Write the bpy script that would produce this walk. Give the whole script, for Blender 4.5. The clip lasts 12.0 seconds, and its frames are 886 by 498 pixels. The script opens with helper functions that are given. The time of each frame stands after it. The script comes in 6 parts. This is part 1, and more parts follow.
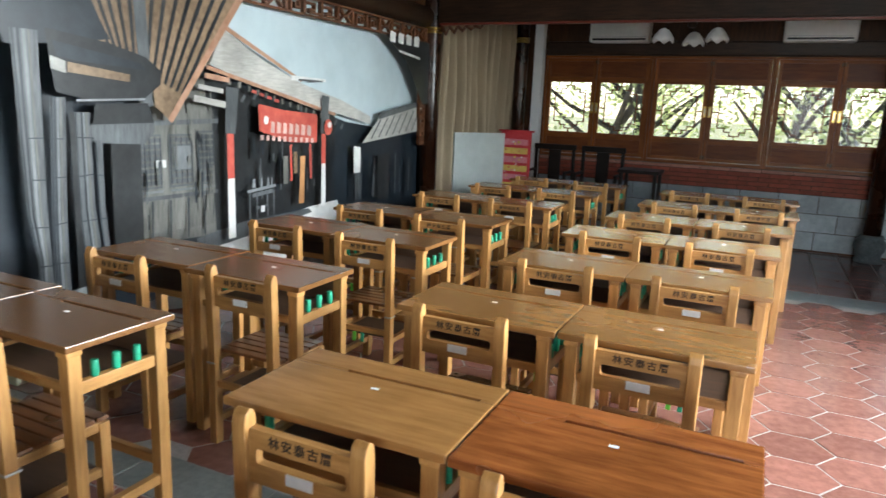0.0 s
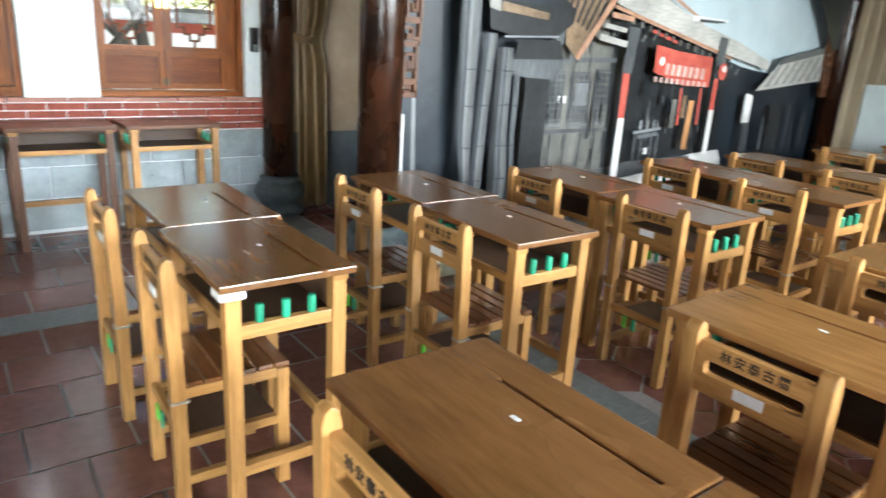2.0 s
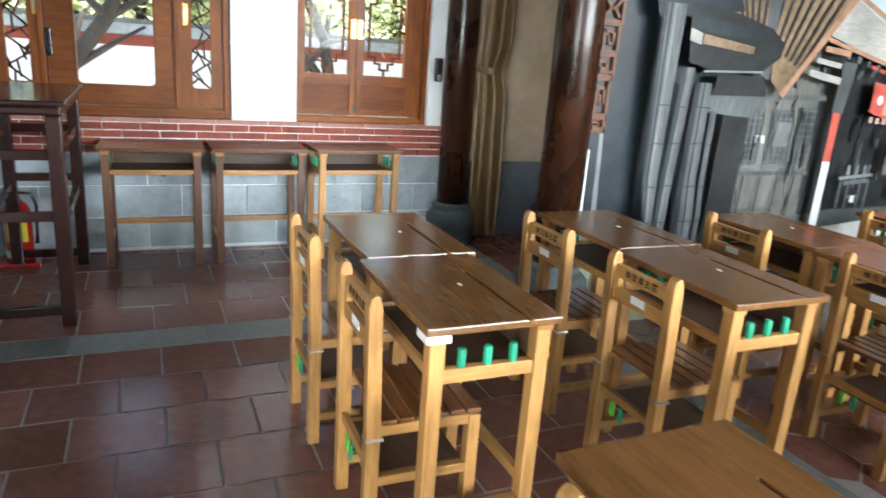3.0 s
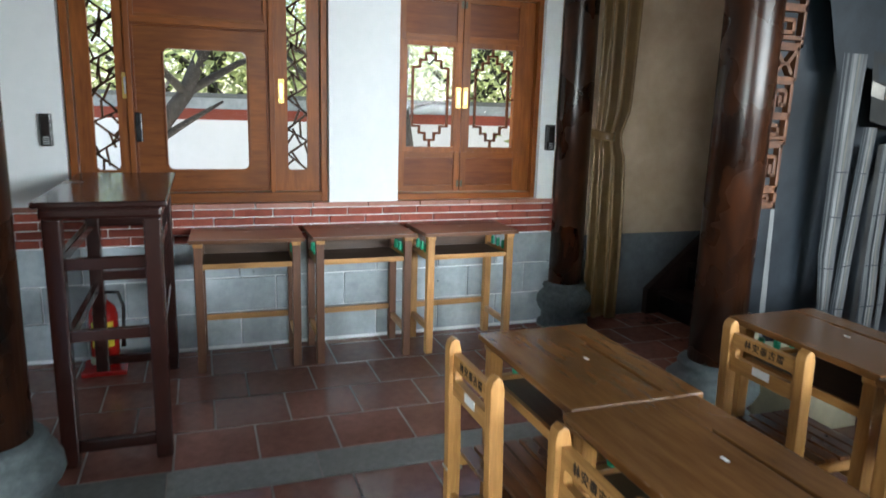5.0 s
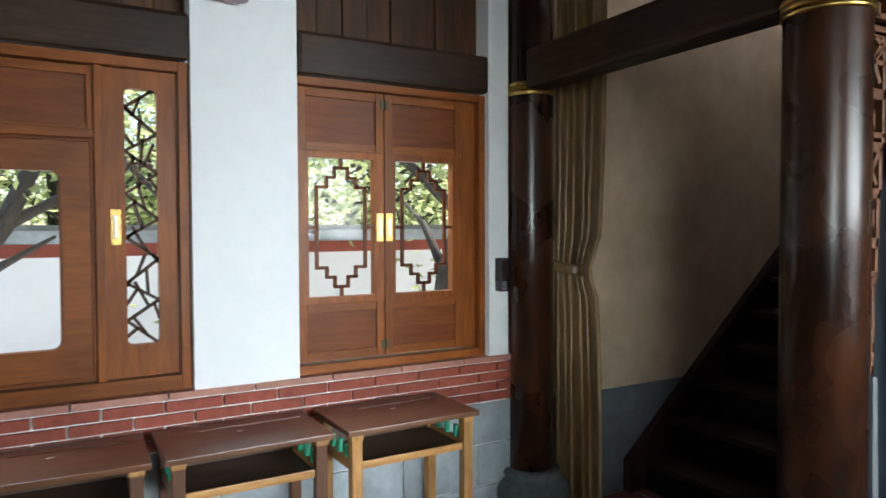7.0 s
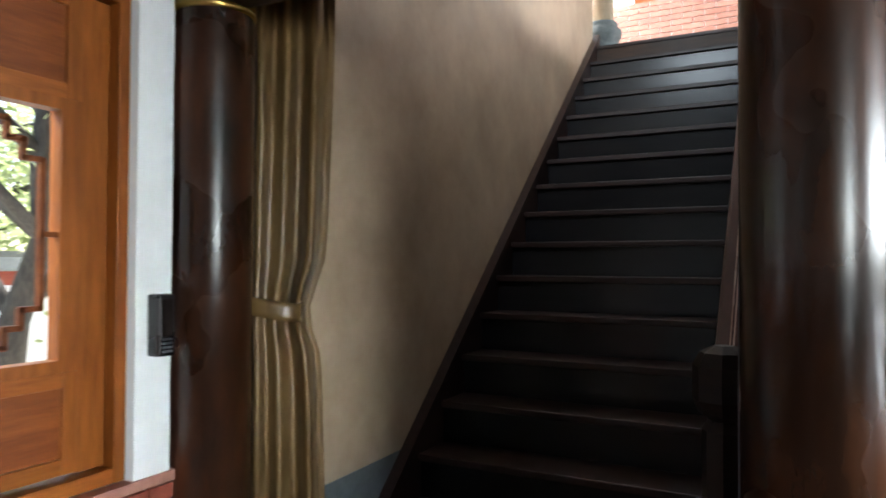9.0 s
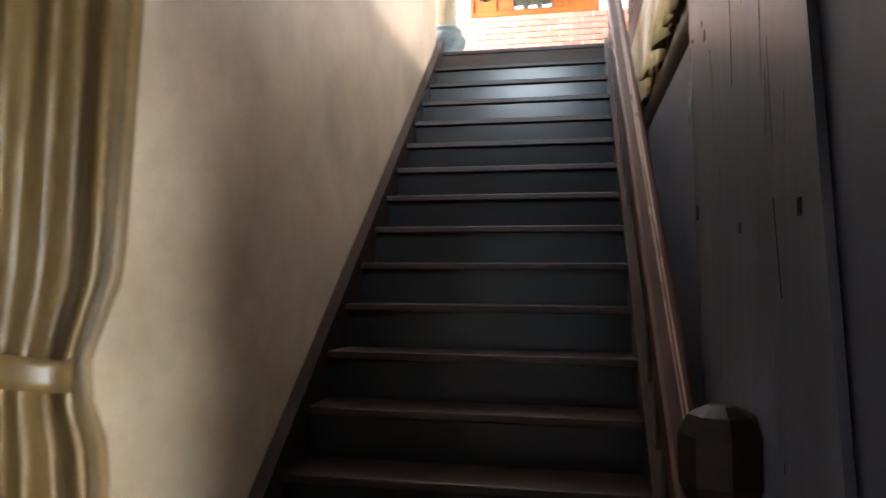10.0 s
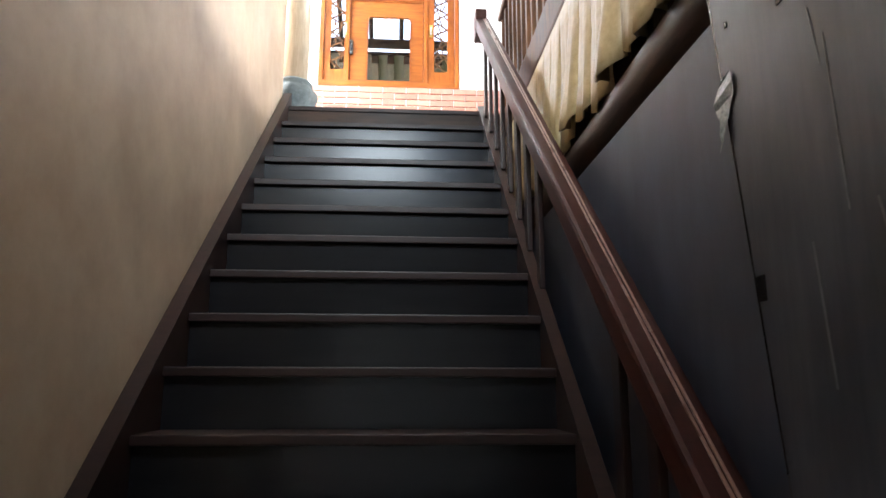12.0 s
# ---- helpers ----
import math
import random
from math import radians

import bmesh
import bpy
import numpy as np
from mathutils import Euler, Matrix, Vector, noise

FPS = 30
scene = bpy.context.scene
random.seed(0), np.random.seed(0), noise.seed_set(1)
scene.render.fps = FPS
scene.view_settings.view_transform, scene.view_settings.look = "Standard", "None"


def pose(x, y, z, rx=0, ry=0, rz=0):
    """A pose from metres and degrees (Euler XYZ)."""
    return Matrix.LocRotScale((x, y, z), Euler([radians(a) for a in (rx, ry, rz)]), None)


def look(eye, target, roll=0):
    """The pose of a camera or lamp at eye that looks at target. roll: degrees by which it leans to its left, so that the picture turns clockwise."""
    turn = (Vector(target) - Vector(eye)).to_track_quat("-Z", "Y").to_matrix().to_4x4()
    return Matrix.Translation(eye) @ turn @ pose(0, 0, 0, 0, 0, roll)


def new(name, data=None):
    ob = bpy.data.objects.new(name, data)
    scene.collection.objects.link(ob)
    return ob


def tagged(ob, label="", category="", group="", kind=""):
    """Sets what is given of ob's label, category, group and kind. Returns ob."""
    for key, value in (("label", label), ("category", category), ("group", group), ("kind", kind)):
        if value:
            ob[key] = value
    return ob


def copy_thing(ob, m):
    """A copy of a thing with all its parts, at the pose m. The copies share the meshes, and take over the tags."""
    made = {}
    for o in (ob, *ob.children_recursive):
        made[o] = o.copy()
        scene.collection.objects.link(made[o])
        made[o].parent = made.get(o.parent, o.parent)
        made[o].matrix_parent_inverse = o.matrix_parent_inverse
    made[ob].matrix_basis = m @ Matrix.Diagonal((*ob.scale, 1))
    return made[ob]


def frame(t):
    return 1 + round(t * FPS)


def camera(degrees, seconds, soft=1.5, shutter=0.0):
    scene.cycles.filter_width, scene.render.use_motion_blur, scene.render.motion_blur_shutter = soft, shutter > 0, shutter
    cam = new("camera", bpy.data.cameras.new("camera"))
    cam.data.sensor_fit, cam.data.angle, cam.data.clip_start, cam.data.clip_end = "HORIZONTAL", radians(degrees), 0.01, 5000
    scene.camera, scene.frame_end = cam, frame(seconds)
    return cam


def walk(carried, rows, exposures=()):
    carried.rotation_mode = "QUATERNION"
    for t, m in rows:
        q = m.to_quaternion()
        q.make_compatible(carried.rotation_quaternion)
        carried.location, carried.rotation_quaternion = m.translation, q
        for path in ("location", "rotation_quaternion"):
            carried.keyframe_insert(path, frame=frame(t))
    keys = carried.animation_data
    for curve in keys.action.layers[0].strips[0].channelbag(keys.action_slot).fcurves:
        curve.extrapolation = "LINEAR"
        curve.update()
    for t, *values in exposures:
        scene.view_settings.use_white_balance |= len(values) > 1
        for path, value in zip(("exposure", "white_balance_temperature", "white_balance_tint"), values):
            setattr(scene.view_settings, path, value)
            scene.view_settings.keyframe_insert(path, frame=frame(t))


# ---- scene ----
cam = camera(66.2, 12.0, shutter=0.4)
PATH = [
    (0, (-0.44, 0.739, 1.465), (-1.267, 2.515, 1.06), 2.4),
    (0.5, (-0.489, 0.648, 1.446), (-1.432, 2.355, 1.002), 2.9),
    (1, (-0.545, 0.587, 1.4), (-1.631, 2.187, 0.887), 2.9),
    (1.5, (-0.561, 0.52, 1.391), (-1.866, 1.924, 0.821), 3.4),
    (2, (-0.599, 0.443, 1.392), (-2.124, 1.595, 0.8), 3.5),
    (2.5, (-0.661, 0.393, 1.394), (-2.305, 1.371, 0.809), 4.1),
    (3, (-0.797, 0.341, 1.407), (-2.548, 1.137, 0.86), 4.2),
    (3.2, (-0.869, 0.343, 1.394), (-2.646, 1.097, 0.872), 3.9),
    (4.8, (-1.386, 0.138, 1.457), (-3.225, 0.795, 1.025), 1.9),
    (5, (-1.486, 0.16, 1.468), (-3.329, 0.825, 1.064), 1.7),
    (5.5, (-1.755, 0.217, 1.518), (-3.608, 0.914, 1.235), 0.9),
    (6, (-2.063, 0.242, 1.553), (-3.894, 1.021, 1.347), 0.4),
    (6.5, (-2.4, 0.334, 1.55), (-4.18, 1.24, 1.437), -0.2),
    (6.7, (-2.542, 0.38, 1.545), (-4.31, 1.311, 1.457), -0.3),
    (8.3, (-3.678, 0.715, 1.484), (-4.996, 2.219, 1.503), 0.9),
    (8.5, (-3.783, 0.837, 1.486), (-4.997, 2.426, 1.517), 0.7),
    (9, (-4.051, 1.069, 1.47), (-4.963, 2.848, 1.513), 0.2),
    (9.5, (-4.399, 1.389, 1.475), (-5.068, 3.274, 1.514), 0.9),
    (10, (-4.546, 1.684, 1.475), (-4.917, 3.646, 1.591), 0.5),
    (10.5, (-4.626, 1.945, 1.52), (-4.765, 3.932, 1.702), 0.8),
    (11, (-4.677, 2.226, 1.507), (-4.737, 4.209, 1.759), 0.9),
    (11.5, (-4.777, 2.496, 1.536), (-4.709, 4.464, 1.885), 0.6),
    (12, (-4.829, 2.689, 1.534), (-4.7, 4.644, 1.936), 0.1),
]
EXPOSURES = [(0.0, 1.5), (1.0, 1.70), (2.0, 1.86), (2.5, 1.86), (3.2, 1.7), (5.0, 1.36), (6.5, 1.22), (8.5, 1.48), (9.0, 2.05), (9.5, 2.58), (10.5, 2.95), (12.0, 2.72)]
walk(cam, [(t, look(eye, target, roll)) for t, eye, target, roll in PATH], EXPOSURES)

# ---- light ----
world = bpy.data.worlds.new("sky")
scene.world = world
world.use_nodes = True
wn = world.node_tree
sky = wn.nodes.new("ShaderNodeTexSky")
sky.sky_type, sky.sun_disc = "NISHITA", False
sky.sun_elevation, sky.sun_rotation = radians(59.8), radians(-31)
wn.nodes["Background"].inputs["Strength"].default_value = 0.15
wn.links.new(sky.outputs["Color"], wn.nodes["Background"].inputs["Color"])
sun = new("sun", bpy.data.lights.new("sun", "SUN"))
sun.data.energy, sun.data.angle, sun.data.color = 5.0, radians(0.6), (1.0, 0.95, 0.86)
sun.matrix_world = look((-9, 15, 30), (0, 0, 0))


def sky_lamp(x, y, z, target, w, h, watts, colour=(0.95, 0.98, 1.0), spread=170):
    """An added area lamp, out of view, standing in for sky light."""
    ob = new("added_sky_lamp", bpy.data.lights.new("added_sky_lamp", "AREA"))
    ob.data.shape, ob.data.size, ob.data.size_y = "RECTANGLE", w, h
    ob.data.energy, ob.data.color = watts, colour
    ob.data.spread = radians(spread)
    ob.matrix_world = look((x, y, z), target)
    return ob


sky_lamp(2.15, 4.2, 1.95, (-1.6, 3.6, 0.2), 4.2, 1.25, 125, (0.86, 0.95, 1.0), 105)
# Added fill for the right rows' chair backs; its south opening is invented.
sky_lamp(0.9, -3.15, 1.45, (0.1, 3.0, 0.5), 2.0, 1.9, 11, (0.92, 0.97, 1.0), 58)
sky_lamp(2.15, -2.1, 1.45, (-5.62, 2.75, 0.4), 1.7, 1.9, 8.5, (0.88, 0.98, 1.0), 37)
# Added pair hung out of sight above the west windows, to lift the aisle.
sky_lamp(-6.35, 0.25, 2.62, (-4.7, 0.3, 0.2), 1.1, 0.5, 14)
sky_lamp(-6.35, 1.75, 2.62, (-4.7, 1.7, 0.2), 0.8, 0.5, 14)
sky_lamp(-7.95, 8.2, 5.15, (-5.0, 8.2, 4.6), 1.9, 1.6, 115)
sky_lamp(4.15, 6.3, 4.95, (-5.7, 6.4, 3.4), 3.2, 0.9, 260)
# Added high behind the stairs for the bluish sheen on the risers.
sky_lamp(-5.1, 2.58, 4.35, (-5.1, 6.6, 2.6), 0.9, 1.0, 3.6, (0.80, 0.92, 1.0), 80)


# ---- materials ----
def material(name, rough=0.5, metal=0.0, coat=0.0, spec=0.5):
    m = bpy.data.materials.new(name)
    m.use_nodes = True
    b = m.node_tree.nodes["Principled BSDF"]
    b.inputs["Roughness"].default_value = rough
    b.inputs["Metallic"].default_value = metal
    b.inputs["Coat Weight"].default_value = coat
    b.inputs["Coat Roughness"].default_value = 0.15
    b.inputs["Specular IOR Level"].default_value = spec
    return m, m.node_tree, b


def grained(name, dark, light, stretch=(1, 1, 1), scale=8, rough=0.5, bump=0.15, metal=0.0, coat=0.0, spots=0.25, vary=0.0, rough_vary=0.12, spec=0.5):
    """Two scales of noise: grain stretched along an axis, and broad stains; vary shifts each piece's tone."""
    m, t, b = material(name, rough, metal, coat, spec)
    n, l = t.nodes, t.links
    co = n.new("ShaderNodeTexCoord")
    mp = n.new("ShaderNodeMapping")
    mp.inputs["Scale"].default_value = stretch
    l.new(co.outputs["Object"], mp.inputs["Vector"])
    info = n.new("ShaderNodeObjectInfo")
    shift = n.new("ShaderNodeVectorMath")
    shift.operation = "MULTIPLY_ADD"
    l.new(info.outputs["Random"], shift.inputs[0])
    shift.inputs[1].default_value = (7, 5, 9)
    l.new(mp.outputs["Vector"], shift.inputs[2])
    fine = n.new("ShaderNodeTexNoise")
    fine.inputs["Scale"].default_value, fine.inputs["Detail"].default_value = scale, 6
    fine.inputs["Roughness"].default_value = 0.65
    l.new(shift.outputs["Vector"], fine.inputs["Vector"])
    broad = n.new("ShaderNodeTexNoise")
    broad.inputs["Scale"].default_value, broad.inputs["Detail"].default_value = 2.3, 3
    drift = n.new("ShaderNodeVectorMath")
    drift.operation = "MULTIPLY_ADD"
    l.new(info.outputs["Random"], drift.inputs[0])
    drift.inputs[1].default_value = (13, 17, 11)
    l.new(co.outputs["Object"], drift.inputs[2])
    l.new(drift.outputs["Vector"], broad.inputs["Vector"])
    ramp = n.new("ShaderNodeMapRange")
    ramp.inputs["From Min"].default_value, ramp.inputs["From Max"].default_value = 0.3, 0.7
    l.new(fine.outputs["Fac"], ramp.inputs["Value"])
    mix = n.new("ShaderNodeMix")
    mix.data_type = "RGBA"
    mix.inputs["A"].default_value, mix.inputs["B"].default_value = (*dark, 1), (*light, 1)
    l.new(ramp.outputs["Result"], mix.inputs["Factor"])
    stain = n.new("ShaderNodeMapRange")
    stain.inputs["From Min"].default_value, stain.inputs["From Max"].default_value = 0.35, 0.7
    stain.inputs["To Min"].default_value, stain.inputs["To Max"].default_value = 1.0 - spots, 1.0 + spots * 0.4
    l.new(broad.outputs["Fac"], stain.inputs["Value"])
    tone = n.new("ShaderNodeMapRange")
    tone.inputs["To Min"].default_value, tone.inputs["To Max"].default_value = 1.0 - vary, 1.0 + vary
    l.new(info.outputs["Random"], tone.inputs["Value"])
    both = n.new("ShaderNodeMath")
    both.operation = "MULTIPLY"
    l.new(stain.outputs["Result"], both.inputs[0])
    l.new(tone.outputs["Result"], both.inputs[1])
    sc = n.new("ShaderNodeVectorMath")
    sc.operation = "SCALE"
    l.new(mix.outputs["Result"], sc.inputs[0])
    l.new(both.outputs["Value"], sc.inputs["Scale"])
    l.new(sc.outputs["Vector"], b.inputs["Base Color"])
    rg = n.new("ShaderNodeMapRange")
    rg.inputs["To Min"].default_value, rg.inputs["To Max"].default_value = max(0.02, rough - rough_vary), rough + rough_vary
    l.new(broad.outputs["Fac"], rg.inputs["Value"])
    l.new(rg.outputs["Result"], b.inputs["Roughness"])
    bp = n.new("ShaderNodeBump")
    bp.inputs["Strength"].default_value, bp.inputs["Distance"].default_value = bump, 0.004
    l.new(fine.outputs["Fac"], bp.inputs["Height"])
    l.new(bp.outputs["Normal"], b.inputs["Normal"])
    return m


def emitter(name, colour, strength):
    m, t, b = material(name, 1.0)
    b.inputs["Base Color"].default_value = (0, 0, 0, 1)
    b.inputs["Emission Color"].default_value = (*colour, 1)
    b.inputs["Emission Strength"].default_value = strength
    return m


X_GRAIN, Y_GRAIN, Z_GRAIN = (1, 9, 9), (9, 1, 9), (9, 9, 1)
TOP_WOOD = grained("varnished desk top", (0.225, 0.102, 0.031), (0.33, 0.162, 0.053), (1.0, 8, 8), 5, 0.24, 0.06, coat=0.6, spots=0.28, vary=0.16)
# Darker copy of TOP_WOOD, used for the left rows and the front pair.
TOP_DARK = grained("darker copy of the varnished desk top", (0.155, 0.066, 0.021), (0.25, 0.114, 0.038), (1.0, 8, 8), 5, 0.24, 0.06, coat=0.3, spots=0.28, vary=0.16)
TOP_RED = grained("red varnished desk top", (0.17, 0.045, 0.012), (0.36, 0.12, 0.032), (1.0, 8, 8), 5, 0.26, 0.06, coat=0.25, spots=0.5, vary=0.1)
LEG_WOOD = grained("honey pine", (0.32, 0.145, 0.040), (0.55, 0.290, 0.095), Z_GRAIN, 6, 0.42, 0.1, coat=0.1, spots=0.3, vary=0.18)
RAIL_WOOD = grained("honey pine rails", (0.30, 0.137, 0.037), (0.51, 0.268, 0.088), X_GRAIN, 6, 0.42, 0.1, coat=0.1, spots=0.3, vary=0.16)
SIDE_WOOD = grained("honey pine side rails", (0.30, 0.137, 0.037), (0.51, 0.268, 0.088), Y_GRAIN, 6, 0.42, 0.1, coat=0.1, spots=0.3, vary=0.16)
SEAT_WOOD = grained("brown varnished slats", (0.10, 0.036, 0.012), (0.22, 0.085, 0.028), X_GRAIN, 6, 0.3, 0.1, coat=0.6, spots=0.3, vary=0.18)
SHELF_WOOD = grained("dark shelf board", (0.05, 0.028, 0.016), (0.10, 0.05, 0.028), X_GRAIN, 5, 0.5, 0.1)
WINDOW_WOOD = grained("orange varnished window wood", (0.17, 0.042, 0.006), (0.30, 0.090, 0.014), Z_GRAIN, 5, 0.42, 0.08, coat=0.0, spots=0.25, vary=0.12, spec=0.25)
WINDOW_RAIL = grained("orange varnished cross rails", (0.16, 0.040, 0.006), (0.28, 0.084, 0.013), X_GRAIN, 5, 0.42, 0.08, coat=0.0, spots=0.25, vary=0.12, spec=0.25)
PANEL_WOOD = grained("red-brown window panel", (0.12, 0.027, 0.005), (0.21, 0.056, 0.010), X_GRAIN, 4, 0.46, 0.06, coat=0.0, spots=0.25, vary=0.1, spec=0.25)
BEAM_WOOD = grained("dark beam wood", (0.018, 0.009, 0.005), (0.055, 0.026, 0.013), X_GRAIN, 5, 0.45, 0.2, spots=0.4, spec=0.25)
BEAM_Y = grained("dark beam wood lengthwise", (0.018, 0.009, 0.005), (0.055, 0.026, 0.013), Y_GRAIN, 5, 0.45, 0.2, spots=0.4, spec=0.25)
BOARD_WOOD = grained("brown wall boards", (0.035, 0.015, 0.006), (0.11, 0.045, 0.016), Z_GRAIN, 4, 0.5, 0.15, spots=0.4, vary=0.3, spec=0.25)
COLUMN_WOOD = grained("dark red lacquered column", (0.008, 0.005, 0.004), (0.066, 0.021, 0.008), (2.6, 2.6, 0.9), 3.2, 0.27, 0.2, coat=0.0, spots=0.65, spec=0.35, rough_vary=0.14)
STAIR_WOOD = grained("dark brown stair tread", (0.014, 0.007, 0.006), (0.030, 0.013, 0.010), X_GRAIN, 5, 0.42, 0.02, spots=0.2, vary=0.08, spec=0.3)
RISER_WOOD = grained("near-black stair riser", (0.0075, 0.0070, 0.0078), (0.0115, 0.0105, 0.0112), X_GRAIN, 2, 0.22, 0.0, spots=0.0, rough_vary=0.02, vary=0.06, spec=0.25)
RAIL_RED = grained("red-brown handrail", (0.030, 0.0075, 0.006), (0.050, 0.0125, 0.009), Y_GRAIN, 5, 0.45, 0.05, coat=0.0, spots=0.25, spec=0.25)
# Pale colour carries the highlight along the rail's worn edge.
RAIL_GLINT = grained("worn bead with highlight in its colour", (0.30, 0.18, 0.15), (0.42, 0.28, 0.24), Y_GRAIN, 8, 0.3, 0.02, coat=0.0)
DARK_LACQUER = grained("black-brown lacquer", (0.008, 0.005, 0.004), (0.018, 0.010, 0.008), X_GRAIN, 5, 0.5, 0.05, coat=0.0, spec=0.2)
TABLE_LACQUER = grained("dark red-brown lacquer", (0.016, 0.005, 0.004), (0.036, 0.010, 0.007), X_GRAIN, 5, 0.22, 0.05, coat=0.25)
FRET_WOOD = grained("carved reddish wood", (0.075, 0.027, 0.010), (0.18, 0.066, 0.024), Z_GRAIN, 6, 0.5, 0.2, spots=0.35)
LIME = grained("white plaster", (0.76, 0.79, 0.80), (0.80, 0.82, 0.83), (1, 1, 1), 14, 0.85, 0.05, spots=0.03)
# White plaster; the stairwell's warm bounce and dimness are put into this brown.
LIME_BOUNCE = grained("white stairwell plaster, warm bounce in its colour", (0.38, 0.272, 0.18), (0.51, 0.395, 0.285), (1, 1, 1), 3, 0.5, 0.05, spots=0.16)
TILE = grained("terracotta tile", (0.165, 0.070, 0.053), (0.25, 0.112, 0.088), (1, 1, 1), 22, 0.20, 0.06, spots=0.2, vary=0.12)
GROUT = grained("pale mortar", (0.24, 0.225, 0.21), (0.33, 0.31, 0.29), (1, 1, 1), 40, 0.85, 0.2)
STONE_BAND = grained("grey-green floor stone", (0.11, 0.125, 0.12), (0.19, 0.205, 0.195), (1, 1, 1), 30, 0.5, 0.1, vary=0.08)
DADO_STONE = grained("pale blue-grey stone", (0.33, 0.39, 0.42), (0.46, 0.52, 0.55), (1, 1, 1), 18, 0.6, 0.1, vary=0.06, spots=0.35)
BASE_STONE = grained("carved grey-green stone", (0.07, 0.09, 0.095), (0.14, 0.17, 0.175), (1, 1, 1), 35, 0.7, 0.3)
BRICK = grained("red brick", (0.24, 0.05, 0.032), (0.35, 0.085, 0.052), (1, 1, 1), 30, 0.65, 0.2, vary=0.16, spec=0.3)
PALE_BRICK = grained("brick sill", (0.34, 0.14, 0.10), (0.46, 0.22, 0.165), (1, 1, 1), 25, 0.6, 0.15, vary=0.12)
CURTAIN = grained("gold-brown curtain", (0.125, 0.070, 0.024), (0.175, 0.102, 0.036), (1, 1, 0.05), 30, 0.38, 0.03, spots=0.2)
BEIGE_CURTAIN = grained("beige curtain", (0.34, 0.26, 0.17), (0.37, 0.29, 0.19), (1, 1, 1), 30, 0.75, 0.03, spots=0.12)
SATIN = grained("pale gold satin", (0.30, 0.215, 0.10), (0.42, 0.31, 0.16), (1, 1, 1), 30, 0.4, 0.05, spots=0.1)
PANEL_BACK = grained("charcoal painted board", (0.026, 0.031, 0.049), (0.050, 0.058, 0.086), (3, 3, 1), 2, 0.5, 0.05, spots=0.4)
GOLD = grained("brass", (0.55, 0.36, 0.09), (0.75, 0.52, 0.17), (1, 1, 1), 20, 0.3, 0.02, metal=1.0)
BLACK_PLASTIC = grained("black plastic", (0.012, 0.012, 0.013), (0.02, 0.02, 0.022), (1, 1, 1), 20, 0.25, 0.02)
WHITE_PLASTIC = grained("white plastic", (0.72, 0.72, 0.70), (0.80, 0.80, 0.78), (1, 1, 1), 20, 0.4, 0.02, spots=0.06)
GREEN_PLASTIC = grained("bright green rubber", (0.01, 0.27, 0.14), (0.02, 0.36, 0.20), (1, 1, 1), 20, 0.45, 0.05, vary=0.15)
LIME_PLASTIC = grained("lime green rubber", (0.12, 0.55, 0.05), (0.18, 0.65, 0.08), (1, 1, 1), 20, 0.45, 0.05)
PAPER = grained("white paper label", (0.68, 0.69, 0.70), (0.80, 0.80, 0.80), (1, 1, 1), 30, 0.7, 0.02, spots=0.1)
INK = grained("burnt lettering", (0.018, 0.010, 0.006), (0.03, 0.018, 0.01), (1, 1, 1), 30, 0.8, 0.02)
# Beige wood; the landing's overexposure is put into its pale tone.
PALE_POST = grained("beige post with glare in its colour", (0.40, 0.32, 0.22), (0.56, 0.47, 0.35), Z_GRAIN, 5, 0.5, 0.1, spots=0.3)
STEEL = grained("dull steel", (0.40, 0.41, 0.42), (0.55, 0.56, 0.57), (1, 1, 1), 40, 0.4, 0.05, metal=0.9)
BRONZE = grained("dark bronze", (0.05, 0.045, 0.03), (0.11, 0.095, 0.06), (1, 1, 1), 40, 0.45, 0.05, metal=0.7)
GLASS, gt, gb = material("window glass", 0.02)
gn, gl = gt.nodes, gt.links
clear, mixer, shine = gn.new("ShaderNodeBsdfTransparent"), gn.new("ShaderNodeMixShader"), gn.new("ShaderNodeFresnel")
gloss = gn.new("ShaderNodeBsdfGlossy")
gloss.inputs["Roughness"].default_value = 0.03
shine.inputs["IOR"].default_value = 1.18
gl.new(shine.outputs["Fac"], mixer.inputs["Fac"])
gl.new(clear.outputs["BSDF"], mixer.inputs[1])
gl.new(gloss.outputs["BSDF"], mixer.inputs[2])
gl.new(mixer.outputs["Shader"], gn["Material Output"].inputs["Surface"])


# ---- mesh helpers ----
def box(bm, x0, x1, y0, y1, z0, z1, bevel=0.0, m=None):
    r = bmesh.ops.create_cube(bm, size=1.0)
    vs = r["verts"]
    bmesh.ops.scale(bm, vec=(abs(x1 - x0), abs(y1 - y0), abs(z1 - z0)), verts=vs)
    bmesh.ops.translate(bm, vec=((x0 + x1) / 2, (y0 + y1) / 2, (z0 + z1) / 2), verts=vs)
    if bevel:
        es = list({e for v in vs for e in v.link_edges})
        r = bmesh.ops.bevel(bm, geom=es, offset=bevel, segments=2, profile=0.6, affect="EDGES")
        vs = list({v for f in r["faces"] for v in f.verts} | {v for v in vs if v.is_valid})
    if m is not None:
        bmesh.ops.transform(bm, matrix=m, verts=vs)
    return vs


